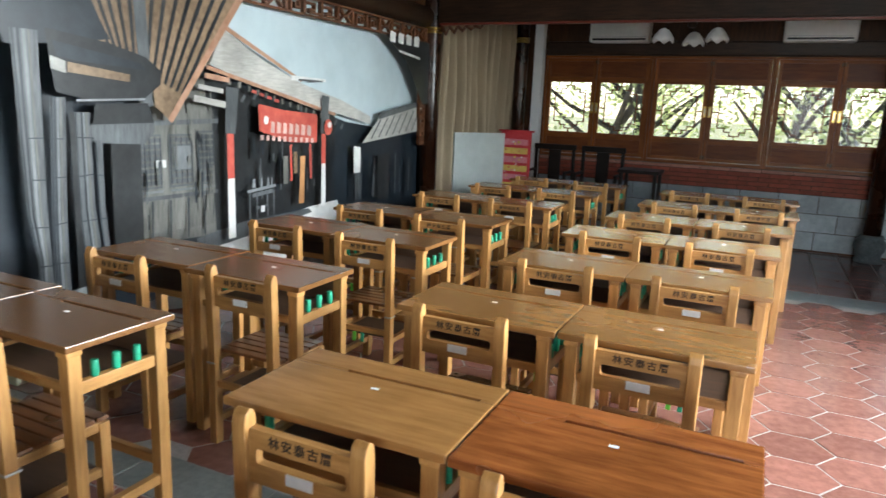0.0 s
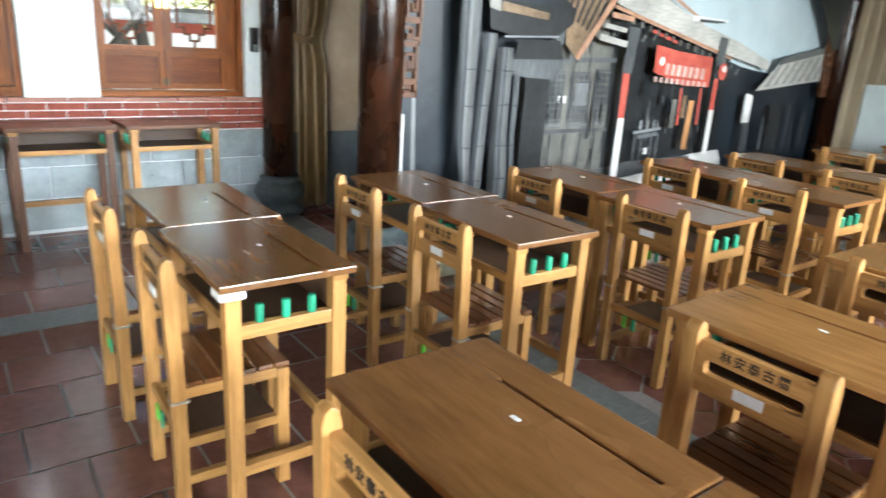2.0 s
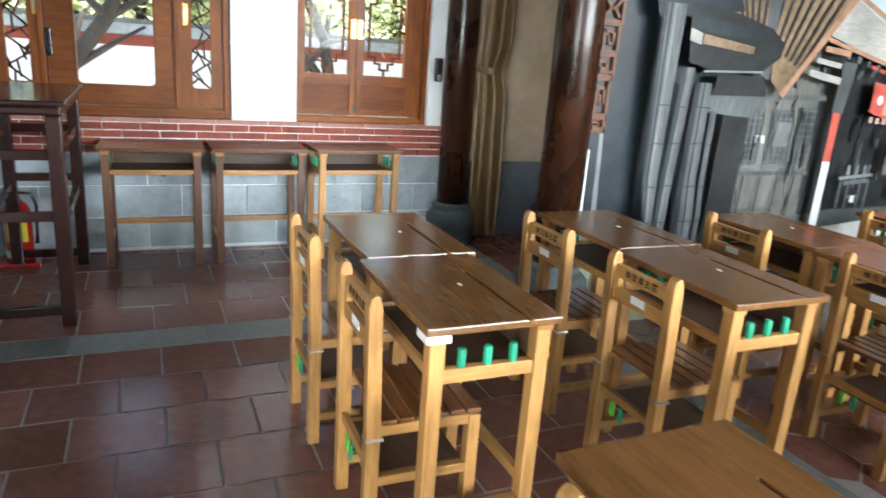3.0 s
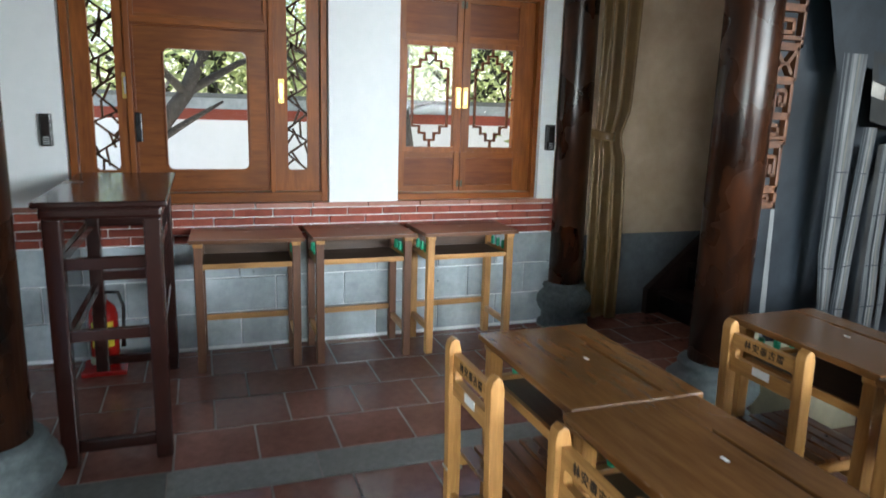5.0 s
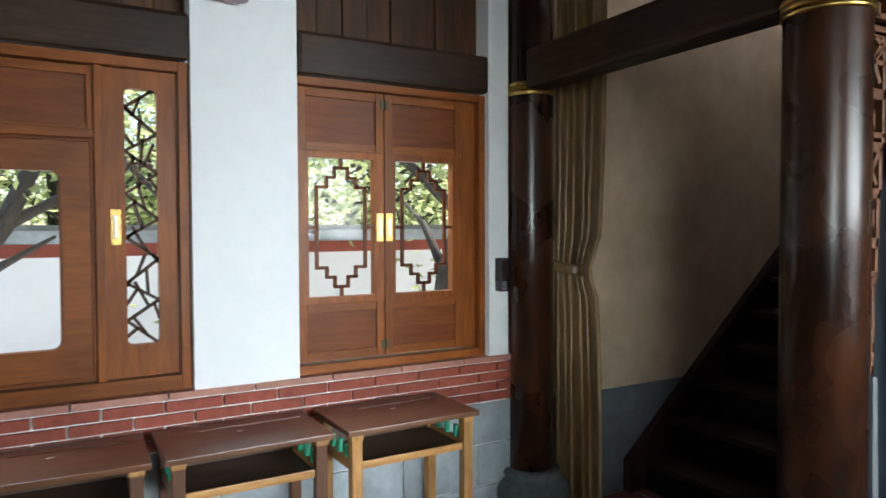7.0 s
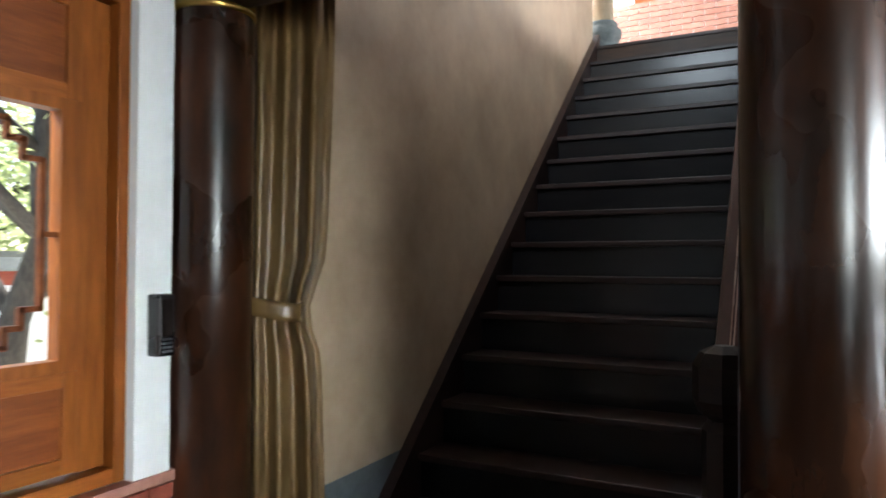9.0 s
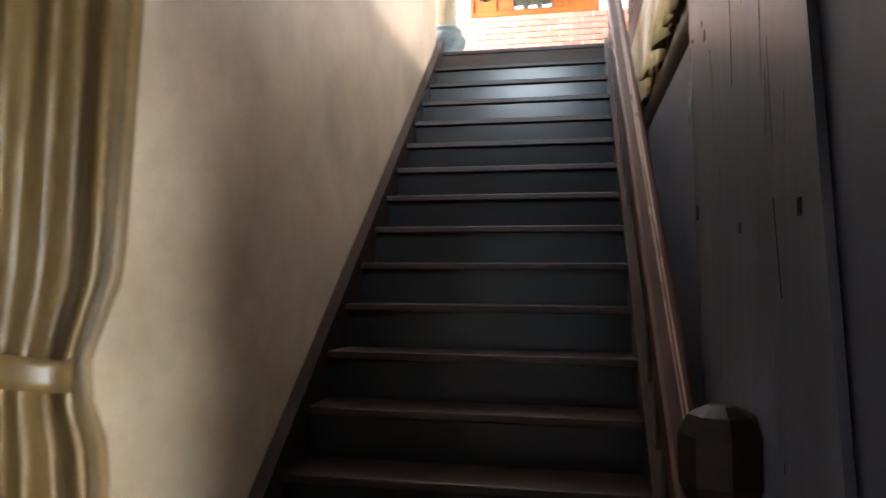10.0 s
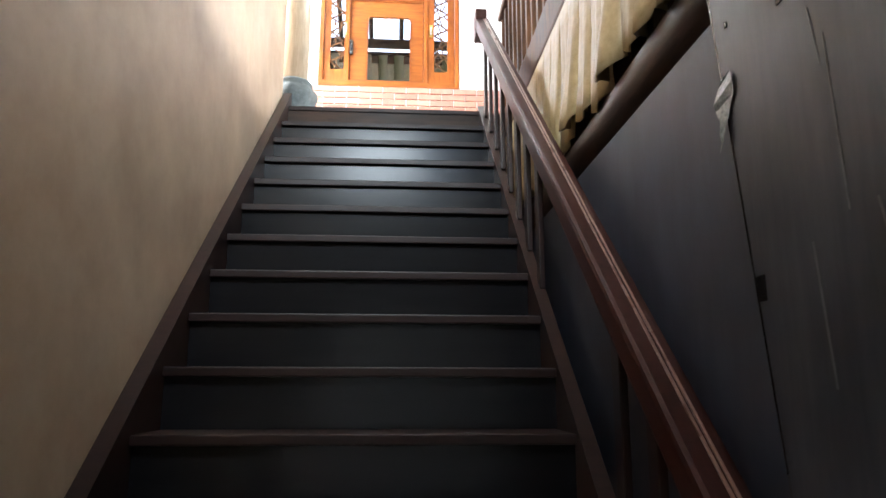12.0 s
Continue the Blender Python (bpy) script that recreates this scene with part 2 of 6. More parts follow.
def tube(bm, points, radii, seg=12, caps=True):
    """A round bar along a line of points."""
    rings = []
    pts = [Vector(p) for p in points]
    for i, p in enumerate(pts):
        way = (pts[min(i + 1, len(pts) - 1)] - pts[max(i - 1, 0)]).normalized()
        side = way.orthogonal().normalized() if i == 0 else (side - way * side.dot(way)).normalized()
        up = way.cross(side)
        r = radii[i] if isinstance(radii, (list, tuple)) else radii
        rings.append([bm.verts.new(p + (side * math.cos(2 * math.pi * k / seg) + up * math.sin(2 * math.pi * k / seg)) * r) for k in range(seg)])
    for a, b in zip(rings, rings[1:]):
        for k in range(seg):
            f = bm.faces.new((a[k], a[(k + 1) % seg], b[(k + 1) % seg], b[k]))
            f.smooth = True
    if caps:
        bm.faces.new(rings[0][::-1])
        bm.faces.new(rings[-1])


def lathe(bm, profile, seg=24, cx=0.0, cy=0.0):
    """A turned shape from pairs of radius and height."""
    rings = [[bm.verts.new((cx + r * math.cos(2 * math.pi * k / seg), cy + r * math.sin(2 * math.pi * k / seg), z)) for k in range(seg)] for r, z in profile]
    for a, b in zip(rings, rings[1:]):
        for k in range(seg):
            f = bm.faces.new((a[k], a[(k + 1) % seg], b[(k + 1) % seg], b[k]))
            f.smooth = True
    bm.faces.new(rings[0][::-1])
    bm.faces.new(rings[-1])


def prism(bm, outline, y0, y1):
    """An outline of (x, z) pairs, from y0 to y1."""
    a = [bm.verts.new((x, y0, z)) for x, z in outline]
    b = [bm.verts.new((x, y1, z)) for x, z in outline]
    n = len(outline)
    bm.faces.new(a)
    bm.faces.new(b[::-1])
    for k in range(n):
        bm.faces.new((a[k], b[k], b[(k + 1) % n], a[(k + 1) % n]))
    bmesh.ops.recalc_face_normals(bm, faces=bm.faces[:])


def mesh_of(bm, name, mat):
    me = bpy.data.meshes.new(name)
    bm.normal_update()
    bm.to_mesh(me)
    bm.free()
    if mat:
        me.materials.append(mat)
    return me


def part(name, bm, mat, parent=None, label="", m=None):
    ob = new(name, mesh_of(bm, name, mat) if isinstance(bm, bmesh.types.BMesh) else bm)
    if parent is not None:
        ob.parent = parent
    if m is not None:
        ob.matrix_basis = m
    if label:
        tagged(ob, label)
    return ob


def slab(name, mat, x0, x1, y0, y1, z0, z1, parent=None, label="", bevel=0.0):
    bm = bmesh.new()
    box(bm, x0, x1, y0, y1, z0, z1, bevel)
    return part(name, bm, mat, parent, label)


def thing(name, label, category, m=None, group="", kind=""):
    ob = new(name)
    ob.empty_display_size = 0.1
    if m is not None:
        ob.matrix_basis = m
    return tagged(ob, label, category, group, kind)


def structure(name, bm, mat, label="", category=""):
    return tagged(part(name, bm, mat), label, category, kind="structure")


# ---- the hall: floor, walls, ceilings ----
def wall_boxes(name, mat, boxes, label, category="wall"):
    bm = bmesh.new()
    for b in boxes:
        box(bm, *b)
    return structure(name, bm, mat, label, category)


floor = wall_boxes("floor", GROUT, [(-6.0, 4.4, -3.4, 9.9, -0.20, -0.003)], "mortar bed under red terracotta floor tiles", "floor")
wall_w = wall_boxes("wall_west", LIME, [
    (-5.95, -5.63, -3.3, 2.43, -0.1, 0.884),
    (-5.95, -5.61, -3.3, -0.51, 0.884, 3.2), (-5.95, -5.645, 0.90, 1.305, 0.884, 3.2), (-5.645, -5.61, 0.90, 1.333, 0.884, 3.2), (-5.95, -5.61, 2.312, 2.43, 0.884, 3.2),
    (-5.95, -5.74, -0.51, 0.90, 2.39, 3.2), (-5.95, -5.74, 1.305, 2.312, 2.39, 3.2)],
    "white plastered window wall with grey stone dado")
wall_stair = wall_boxes("wall_stair", LIME_BOUNCE, [(-5.95, -5.665, 2.43, 7.22, 0.61, 6.4), (-5.95, -5.70, 7.22, 9.9, -0.1, 3.2)], "white stairwell wall, warm bounce and shade put into its brown colour")
# The recess's shade is put into the plinth stone, far darker than DADO_STONE.
SHADED_PLINTH = grained("stone plinth with shade in its colour", (0.085, 0.10, 0.115), (0.13, 0.15, 0.165), (1, 1, 1), 16, 0.5, 0.1, vary=0.06)
wall_boxes("wall_stair_plinth", SHADED_PLINTH, [(-5.95, -5.659, 2.43, 7.22, -0.1, 0.61)], "grey stone plinth of the stairwell wall, shade in its colour")
wall_n = wall_boxes("wall_north", BOARD_WOOD, [(-3.2, 4.4, 9.62, 9.9, -0.1, 0.91), (-3.2, 4.4, 9.70, 9.9, 2.38, 3.2), (-5.95, -3.2, 9.62, 9.9, -0.1, 3.2), (2.2, 4.4, 9.62, 9.9, 0.91, 2.38)], "dark wooden end wall above a brick dado")
wall_boxes("wall_north_pier", LIME, [(-3.33, -3.215, 9.50, 9.62, 0.0, 3.2)], "narrow white plastered pier")
# East and south walls are unseen; their openings only hold the added lamps.
wall_boxes("wall_east", LIME, [(2.2, 2.4, -3.3, -2.95, -0.1, 3.2), (2.2, 2.4, -1.25, 2.05, -0.1, 3.2), (2.2, 2.4, -2.95, -1.25, -0.1, 0.5), (2.2, 2.4, -2.95, -1.25, 2.4, 3.2), (2.2, 2.4, 6.35, 9.9, -0.1, 3.2), (2.2, 2.4, 2.05, 6.35, -0.1, 0.5), (2.2, 2.4, 2.05, 6.35, 2.6, 3.2)], "plain white closing wall, unseen, with openings set for the lamps")
wall_boxes("wall_south", LIME, [(-5.95, -0.15, -3.4, -3.2, -0.1, 3.2), (1.95, 2.4, -3.4, -3.2, -0.1, 3.2), (-0.15, 1.95, -3.4, -3.2, -0.1, 0.45), (-0.15, 1.95, -3.4, -3.2, 2.45, 3.2)], "plain white closing wall, unseen, with an opening made for a lamp")
wall_boxes("ceiling", BEAM_WOOD, [(-4.06, 4.4, -3.4, 9.9, 3.2, 3.42), (-5.95, -4.06, -3.4, 2.66, 3.2, 3.42), (-5.95, -4.06, 7.14, 9.9, 3.2, 3.42)], "dark wooden ceiling under the upper floor", "ceiling")

# the floor above the stairs
UP_FLOOR = grained("upper floor boards", (0.10, 0.045, 0.025), (0.17, 0.08, 0.045), Y_GRAIN, 5, 0.35, 0.06)
wall_boxes("floor_upper", UP_FLOOR, [(-8.0, -4.06, 7.16, 9.4, 3.424, 3.436), (-4.04, 4.4, -3.4, 9.4, 3.424, 3.436)], "dark boarded upper landing", "floor")
wall_boxes("wall_upper_north", LIME, [(-8.2, -5.678, 9.15, 9.4, 3.42, 6.4), (-4.235, 4.4, 9.15, 9.4, 3.42, 6.4), (-5.678, -4.235, 9.15, 9.4, 3.42, 4.53), (-5.678, -4.235, 9.15, 9.4, 5.83, 6.4)], "bright white wall of the upper landing")
wall_boxes("wall_upper_west", LIME, [(-8.2, -8.0, 7.0, 9.4, 3.42, 4.3), (-8.2, -8.0, 7.0, 9.4, 6.0, 6.4), (-8.2, -5.95, 7.0, 7.22, 3.42, 6.4)], "white wall of the upper landing")
# Out of view; overhangs sized to keep direct sun out of the windows.
wall_boxes("roof", BEAM_WOOD, [(-6.7, -5.96, -3.6, 6.9, 3.05, 3.2), (-5.95, 4.6, 9.95, 11.0, 3.05, 3.2), (-9.3, 4.6, 2.2, 10.5, 6.61, 6.75)], "deep dark wooden eaves round the hall, unseen, blocking the sun", "roof")
# Unseen upper walls, each with an opening placed for an added lamp.
wall_boxes("wall_upper_south", LIME, [(-5.95, -5.6, 2.3, 2.55, 3.44, 6.4), (-4.2, 4.4, 2.3, 2.55, 3.44, 6.4), (-5.6, -4.2, 2.3, 2.55, 3.44, 3.8), (-5.6, -4.2, 2.3, 2.55, 4.9, 6.4)], "plain white upper wall, unseen, with an opening made for a lamp")
wall_boxes("wall_upper_east", LIME, [(4.2, 4.4, 2.3, 9.4, 3.44, 4.4), (4.2, 4.4, 2.3, 9.4, 5.5, 6.4)], "plain white upper wall, unseen, with a long opening for a lamp")
wall_boxes("ceiling_upper", LIME, [(-8.2, 4.4, 2.3, 9.4, 6.4, 6.6)], "white upper ceiling", "ceiling")


# ---- columns and beams ----
def column(name, x, y, r, top, band_z, z0=0.0, base=True, label="dark red lacquered round wooden column on a carved stone base", mat=COLUMN_WOOD):
    ob = thing(name, label, "column", pose(x, y, z0))
    bm = bmesh.new()
    foot = 0.30 if base else 0.0
    prof = [(r, foot), (r, 0.5 * top), (r * 0.99, 0.8 * top), (r * 0.97, top)]
    lathe(bm, prof, 32)
    part("shaft", bm, mat, ob)
    for k in range(3):
        bm = bmesh.new()
        z = band_z - 0.025 + 0.022 * k
        lathe(bm, [(r - 0.004, z - 0.011), (r + 0.005, z - 0.008), (r + 0.008, z), (r + 0.005, z + 0.008), (r - 0.004, z + 0.011)], 32)
        part("gold_band", bm, GOLD, ob, "gilded ring")
    if base:
        bm = bmesh.new()
        q = r / 0.12
        lathe(bm, [(0.19 * q, 0.0), (0.19 * q, 0.035), (0.165 * q, 0.05), (0.16 * q, 0.09), (0.185 * q, 0.12), (0.205 * q, 0.17), (0.20 * q, 0.215), (0.17 * q, 0.245), (0.15 * q, 0.262), (0.165 * q, 0.28), (0.15 * q, 0.30), (0.10 * q, 0.302)], 32)
        for v in bm.verts:
            if 0.10 < v.co.z < 0.25:
                a = math.atan2(v.co.y, v.co.x)
                v.co.xy *= 1.0 + 0.035 * math.cos(8 * a)
        part("stone_base", bm, BASE_STONE, ob, "carved drum-shaped grey-green stone base")
    return ob


column("column", -5.585, 2.555, 0.115, 3.2, 2.235)
column("column", -4.016, 2.508, 0.126, 3.2, 2.21)
column("column", -3.98, 7.82, 0.105, 3.2, 2.31, label="golden-brown lacquered column with gilt rings beside the curtain")
column("column", -4.05, -0.56, 0.128, 3.2, 2.22)
column("column", -3.45, 9.36, 0.085, 3.2, 2.36, label="slim dark wooden column near the end wall")
column("column", 0.70, 9.38, 0.09, 3.2, 2.36, label="slim dark wooden column near the end wall")
column("column", -5.62, 7.42, 0.10, 2.9, 2.3, z0=3.436, label="pale wooden column on a green stone base at the stair head", mat=PALE_POST)


def beam(name, mat, x0, x1, y0, y1, z0, z1, label):
    ob = tagged(slab(name, mat, x0, x1, y0, y1, z0, z1, bevel=0.02), label, "beam", kind="structure")
    return ob


beam("beam", BEAM_WOOD, -5.48, -4.13, 2.44, 2.58, 2.215, 2.41, "dark timber tie beam between two columns")
beam("beam", BEAM_Y, -5.70, -5.60, -0.50, 0.897, 2.20, 2.385, "rough dark timber lintel over the window")
beam("beam", BEAM_Y, -5.70, -5.60, 1.335, 2.308, 2.20, 2.385, "rough dark timber lintel over the window")
beam("beam", BEAM_WOOD, -3.88, 4.2, 7.74, 7.90, 2.38, 2.66, "dark timber cross beam with a red lower edge")
RED_EDGE = grained("red painted moulding", (0.16, 0.022, 0.012), (0.24, 0.04, 0.02), X_GRAIN, 5, 0.35, 0.05, coat=0.2)
beam("trim", RED_EDGE, -3.86, 4.2, 7.728, 7.80, 2.355, 2.379, "red painted moulding under the cross beam")
beam("beam", BEAM_WOOD, -3.2, 4.2, 9.58, 9.70, 2.20, 2.37, "dark timber lintel over the end windows")
bm = bmesh.new()
tube(bm, [(-4.03, 2.62, 2.44), (-4.035, 4.2, 2.445), (-4.025, 6.0, 2.44), (-4.02, 7.72, 2.44)], [0.114, 0.118, 0.116, 0.11], 20)
structure("beam", bm, BEAM_Y, "smooth dark round log beam over the mural", "beam")
bm = bmesh.new()
for k in range(24):
    y = 2.64 + 0.212 * k
    box(bm, -4.06, -4.03, y, y + 0.206, 2.545, 3.2, 0.003)
structure("wall_partition", bm, BOARD_WOOD, "dark boards above the log beam", "wall")
beam("beam", BOARD_WOOD, -4.12, -4.02, 2.66, 7.2, 3.205, 3.43, "worn brown edge beam of the upper floor")

# vertical boards over the west windows
for y0, y1 in ((-0.50, 0.897), (1.336, 2.308)):
    n = round((y1 - y0) / 0.118)
    for k in range(n):
        w = (y1 - y0) / n
        part("board", (lambda b: (box(b, -5.74, -5.705 - 0.008 * (k % 2), y0 + w * k + 0.002, y0 + w * (k + 1) - 0.002, 2.386, 3.2, 0.002), b)[1])(bmesh.new()), BOARD_WOOD, wall_w)


# ---- windows ----
def rounded(bm, x0, x1, z0, z1, r, y0, y1, hole):
    """A frame from x0..z1 round a hole with rounded corners."""
    hx0, hx1, hz0, hz1 = hole
    inner = []
    for cx, cz, a0 in ((hx1 - r, hz1 - r, 0), (hx0 + r, hz1 - r, 90), (hx0 + r, hz0 + r, 180), (hx1 - r, hz0 + r, 270)):
        for k in range(4):
            a = radians(a0 + 30 * k)
            inner.append((cx + r * math.cos(a), cz + r * math.sin(a)))
    cx, cz = (hx0 + hx1) / 2, (hz0 + hz1) / 2
    outer = []
    for x, z in inner:
        corner = ((x1 if x > cx else x0), (z1 if z > cz else z0))
        outer.append(corner)
    n = len(inner)
    rings = [[bm.verts.new((x, y, z)) for x, z in o] for o, y in ((outer, y0), (inner, y0), (inner, y1), (outer, y1))]
    for a, b in zip(rings, rings[1:] + rings[:1]):
        for k in range(n):
            bm.faces.new((a[k], a[(k + 1) % n], b[(k + 1) % n], b[k]))
    bmesh.ops.remove_doubles(bm, verts=bm.verts[:], dist=1e-5)
    bmesh.ops.recalc_face_normals(bm, faces=bm.faces[:])


def panel(parent, name, mat, x0, x1, z0, z1, y, rim=0.04, field=None):
    """A framed panel: stiles, rails and a sunk field."""
    for a, b in ((x0, x0 + rim), (x1 - rim, x1)):
        bm = bmesh.new()
        box(bm, a, b, y, y + 0.045, z0, z1, 0.003)
        part("stile", bm, WINDOW_WOOD, parent)
    for a, b in ((z0, z0 + rim), (z1 - rim, z1)):
        bm = bmesh.new()
        box(bm, x0 + rim, x1 - rim, y + 0.002, y + 0.043, a, b, 0.003)
        part("rail", bm, WINDOW_RAIL, parent)
    bm = bmesh.new()
    box(bm, x0 + rim - 0.002, x1 - rim + 0.002, y + 0.014, y + 0.032, z0 + rim - 0.002, z1 - rim + 0.002)
    part(name, bm, mat, parent)


def handle(parent, x, z, y, h=0.13):
    bm = bmesh.new()
    box(bm, x - 0.017, x + 0.017, y - 0.004, y, z - h / 2, z + h / 2, 0.002)
    pull = part("handle", bm, GOLD, parent, "brass flush pull plate")
    bm = bmesh.new()
    box(bm, x - 0.007, x + 0.007, y - 0.008, y - 0.0035, z - h * 0.32, z + h * 0.32, 0.001)
    part("grip", bm, STEEL, pull)


def bars(bm, segs, r, y):
    for x0, z0, x1, z1 in segs:
        d = Vector((x1 - x0, 0, z1 - z0))
        if d.length < 1e-4:
            continue
        m = Matrix.Translation(((x0 + x1) / 2, y, (z0 + z1) / 2)) @ Matrix.Rotation(-math.atan2(d.z, d.x), 4, "Y")
        box(bm, -d.length / 2 - r * 0.6, d.length / 2 + r * 0.6, -0.008, 0.008, -r, r, 0, m)


def stepped(bm, x0, x1, z0, z1, y, r=0.007):
    """Stepped fretwork inside a pane."""
    w, h = x1 - x0, z1 - z0
    a, b, c = x0 + 0.13 * w, x0 + 0.28 * w, x0 + 0.40 * w
    a2, b2, c2 = x1 - 0.13 * w, x1 - 0.28 * w, x1 - 0.40 * w
    segs = []
    for s, base in ((1, z0), (-1, z1)):
        p, q, o = base + s * 0.07 * h, base + s * 0.14 * h, base + s * 0.21 * h
        segs += [(c, p, c2, p), (c, p, c, q), (c2, p, c2, q), (b, q, c, q), (c2, q, b2, q), (b, q, b, o), (b2, q, b2, o), (a, o, b, o), (b2, o, a2, o), (x0 + w / 2, base, x0 + w / 2, p)]
    segs += [(a, z0 + 0.21 * h, a, z1 - 0.21 * h), (a2, z0 + 0.21 * h, a2, z1 - 0.21 * h), (x0, z0 + h / 2, a, z0 + h / 2), (a2, z0 + h / 2, x1, z0 + h / 2)]
    bars(bm, segs, r, y)


def pane(parent, x0, x1, z0, z1, y):
    bm = bmesh.new()
    box(bm, x0, x1, y, y + 0.004, z0, z1)
    ob = part("pane", bm, GLASS, parent, "clear glass")
    ob.visible_shadow = False


def leaf(parent, x0, x1, z0, z1, g0, g1, y, pull, side=0.045):
    """One casement: lower panel, glazed middle with stepped fretwork, upper panel."""
    d = part("casement", (lambda b: (rounded(b, x0, x1, g0 - 0.03, g1 + 0.03, 0.004, y, y + 0.045, (x0 + side, x1 - side, g0, g1)), b)[1])(bmesh.new()), WINDOW_WOOD, parent, "orange varnished wooden casement with stepped fretwork glazing")
    panel(d, "lower_panel", PANEL_WOOD, x0, x1, z0, g0 - 0.03, y)
    panel(d, "upper_panel", PANEL_WOOD, x0, x1, g1 + 0.03, z1, y)
    pane(d, x0 + side - 0.005, x1 - side + 0.005, g0 - 0.005, g1 + 0.005, y + 0.028)
    bm = bmesh.new()
    stepped(bm, x0 + side, x1 - side, g0, g1, y + 0.015)
    part("fretwork", bm, PANEL_WOOD, d, "thin stepped wooden fretwork")
    for z in (z0 + 0.05, z1 - 0.05):
        bm = bmesh.new()
        x = x1 if pull > 0 else x0
        box(bm, x - 0.018 if pull > 0 else x + 0.002, x - 0.002 if pull > 0 else x + 0.018, -0.006 + y, y, z - 0.022, z + 0.022, 0.002)
        part("bolt", bm, BRONZE, d, "small dark bronze bolt")
    handle(d, x1 - 0.022 if pull > 0 else x0 + 0.022, (g0 + g1) / 2, y)
    return d


def outer_frame(parent, x0, x1, z0, z1, y, t=0.035, sill=0.04):
    for a, b in ((x0, x0 + t), (x1 - t, x1)):
        bm = bmesh.new()
        box(bm, a, b, y - 0.03, y + 0.09, z0, z1, 0.004)
        part("jamb", bm, WINDOW_WOOD, parent)
    bm = bmesh.new()
    box(bm, x0 + t, x1 - t, y - 0.028, y + 0.088, z1 - t, z1, 0.004)
    part("head", bm, WINDOW_RAIL, parent)
    bm = bmesh.new()
    box(bm, x0 + t, x1 - t, y - 0.028, y + 0.088, z0, z0 + sill, 0.004)
    part("window_sill", bm, WINDOW_RAIL, parent)


def ice_crack(bm, x0, x1, z0, z1, y, seed, r=0.006):
    """Irregular crossing bars, like cracked ice."""
    rnd = random.Random(seed)
    n = max(6, round((z1 - z0) / 0.085))
    left = [z0 + (z1 - z0) * (k + rnd.uniform(-0.2, 0.2)) / n for k in range(n + 1)]
    right = [z0 + (z1 - z0) * (k + rnd.uniform(-0.2, 0.2)) / n for k in range(n + 1)]
    segs = []
    for k in range(n):
        if k % 2:
            a, b = (x0, left[k]), (x1, right[min(k + 1, n)])
        else:
            a, b = (x0, left[min(k + 1, n)]), (x1, right[k])
        segs.append((*a, *b))
        f = rnd.uniform(0.3, 0.7)
        p = (a[0] + (b[0] - a[0]) * f, a[1] + (b[1] - a[1]) * f)
        up = 1 if rnd.random() < 0.6 else -1
        segs.append((*p, x0 + (x1 - x0) * rnd.uniform(0.1, 0.9), min(z1, max(z0, p[1] + up * rnd.uniform(0.07, 0.11)))))
        f2 = 0.5 * f + (0.5 if rnd.random() < 0.5 else 0)
        p = (a[0] + (b[0] - a[0]) * f2, a[1] + (b[1] - a[1]) * f2)
        segs.append((*p, (x0 if f2 < 0.5 else x1), min(z1, max(z0, p[1] - up * rnd.uniform(0.02, 0.06)))))
    bars(bm, segs, r, y)


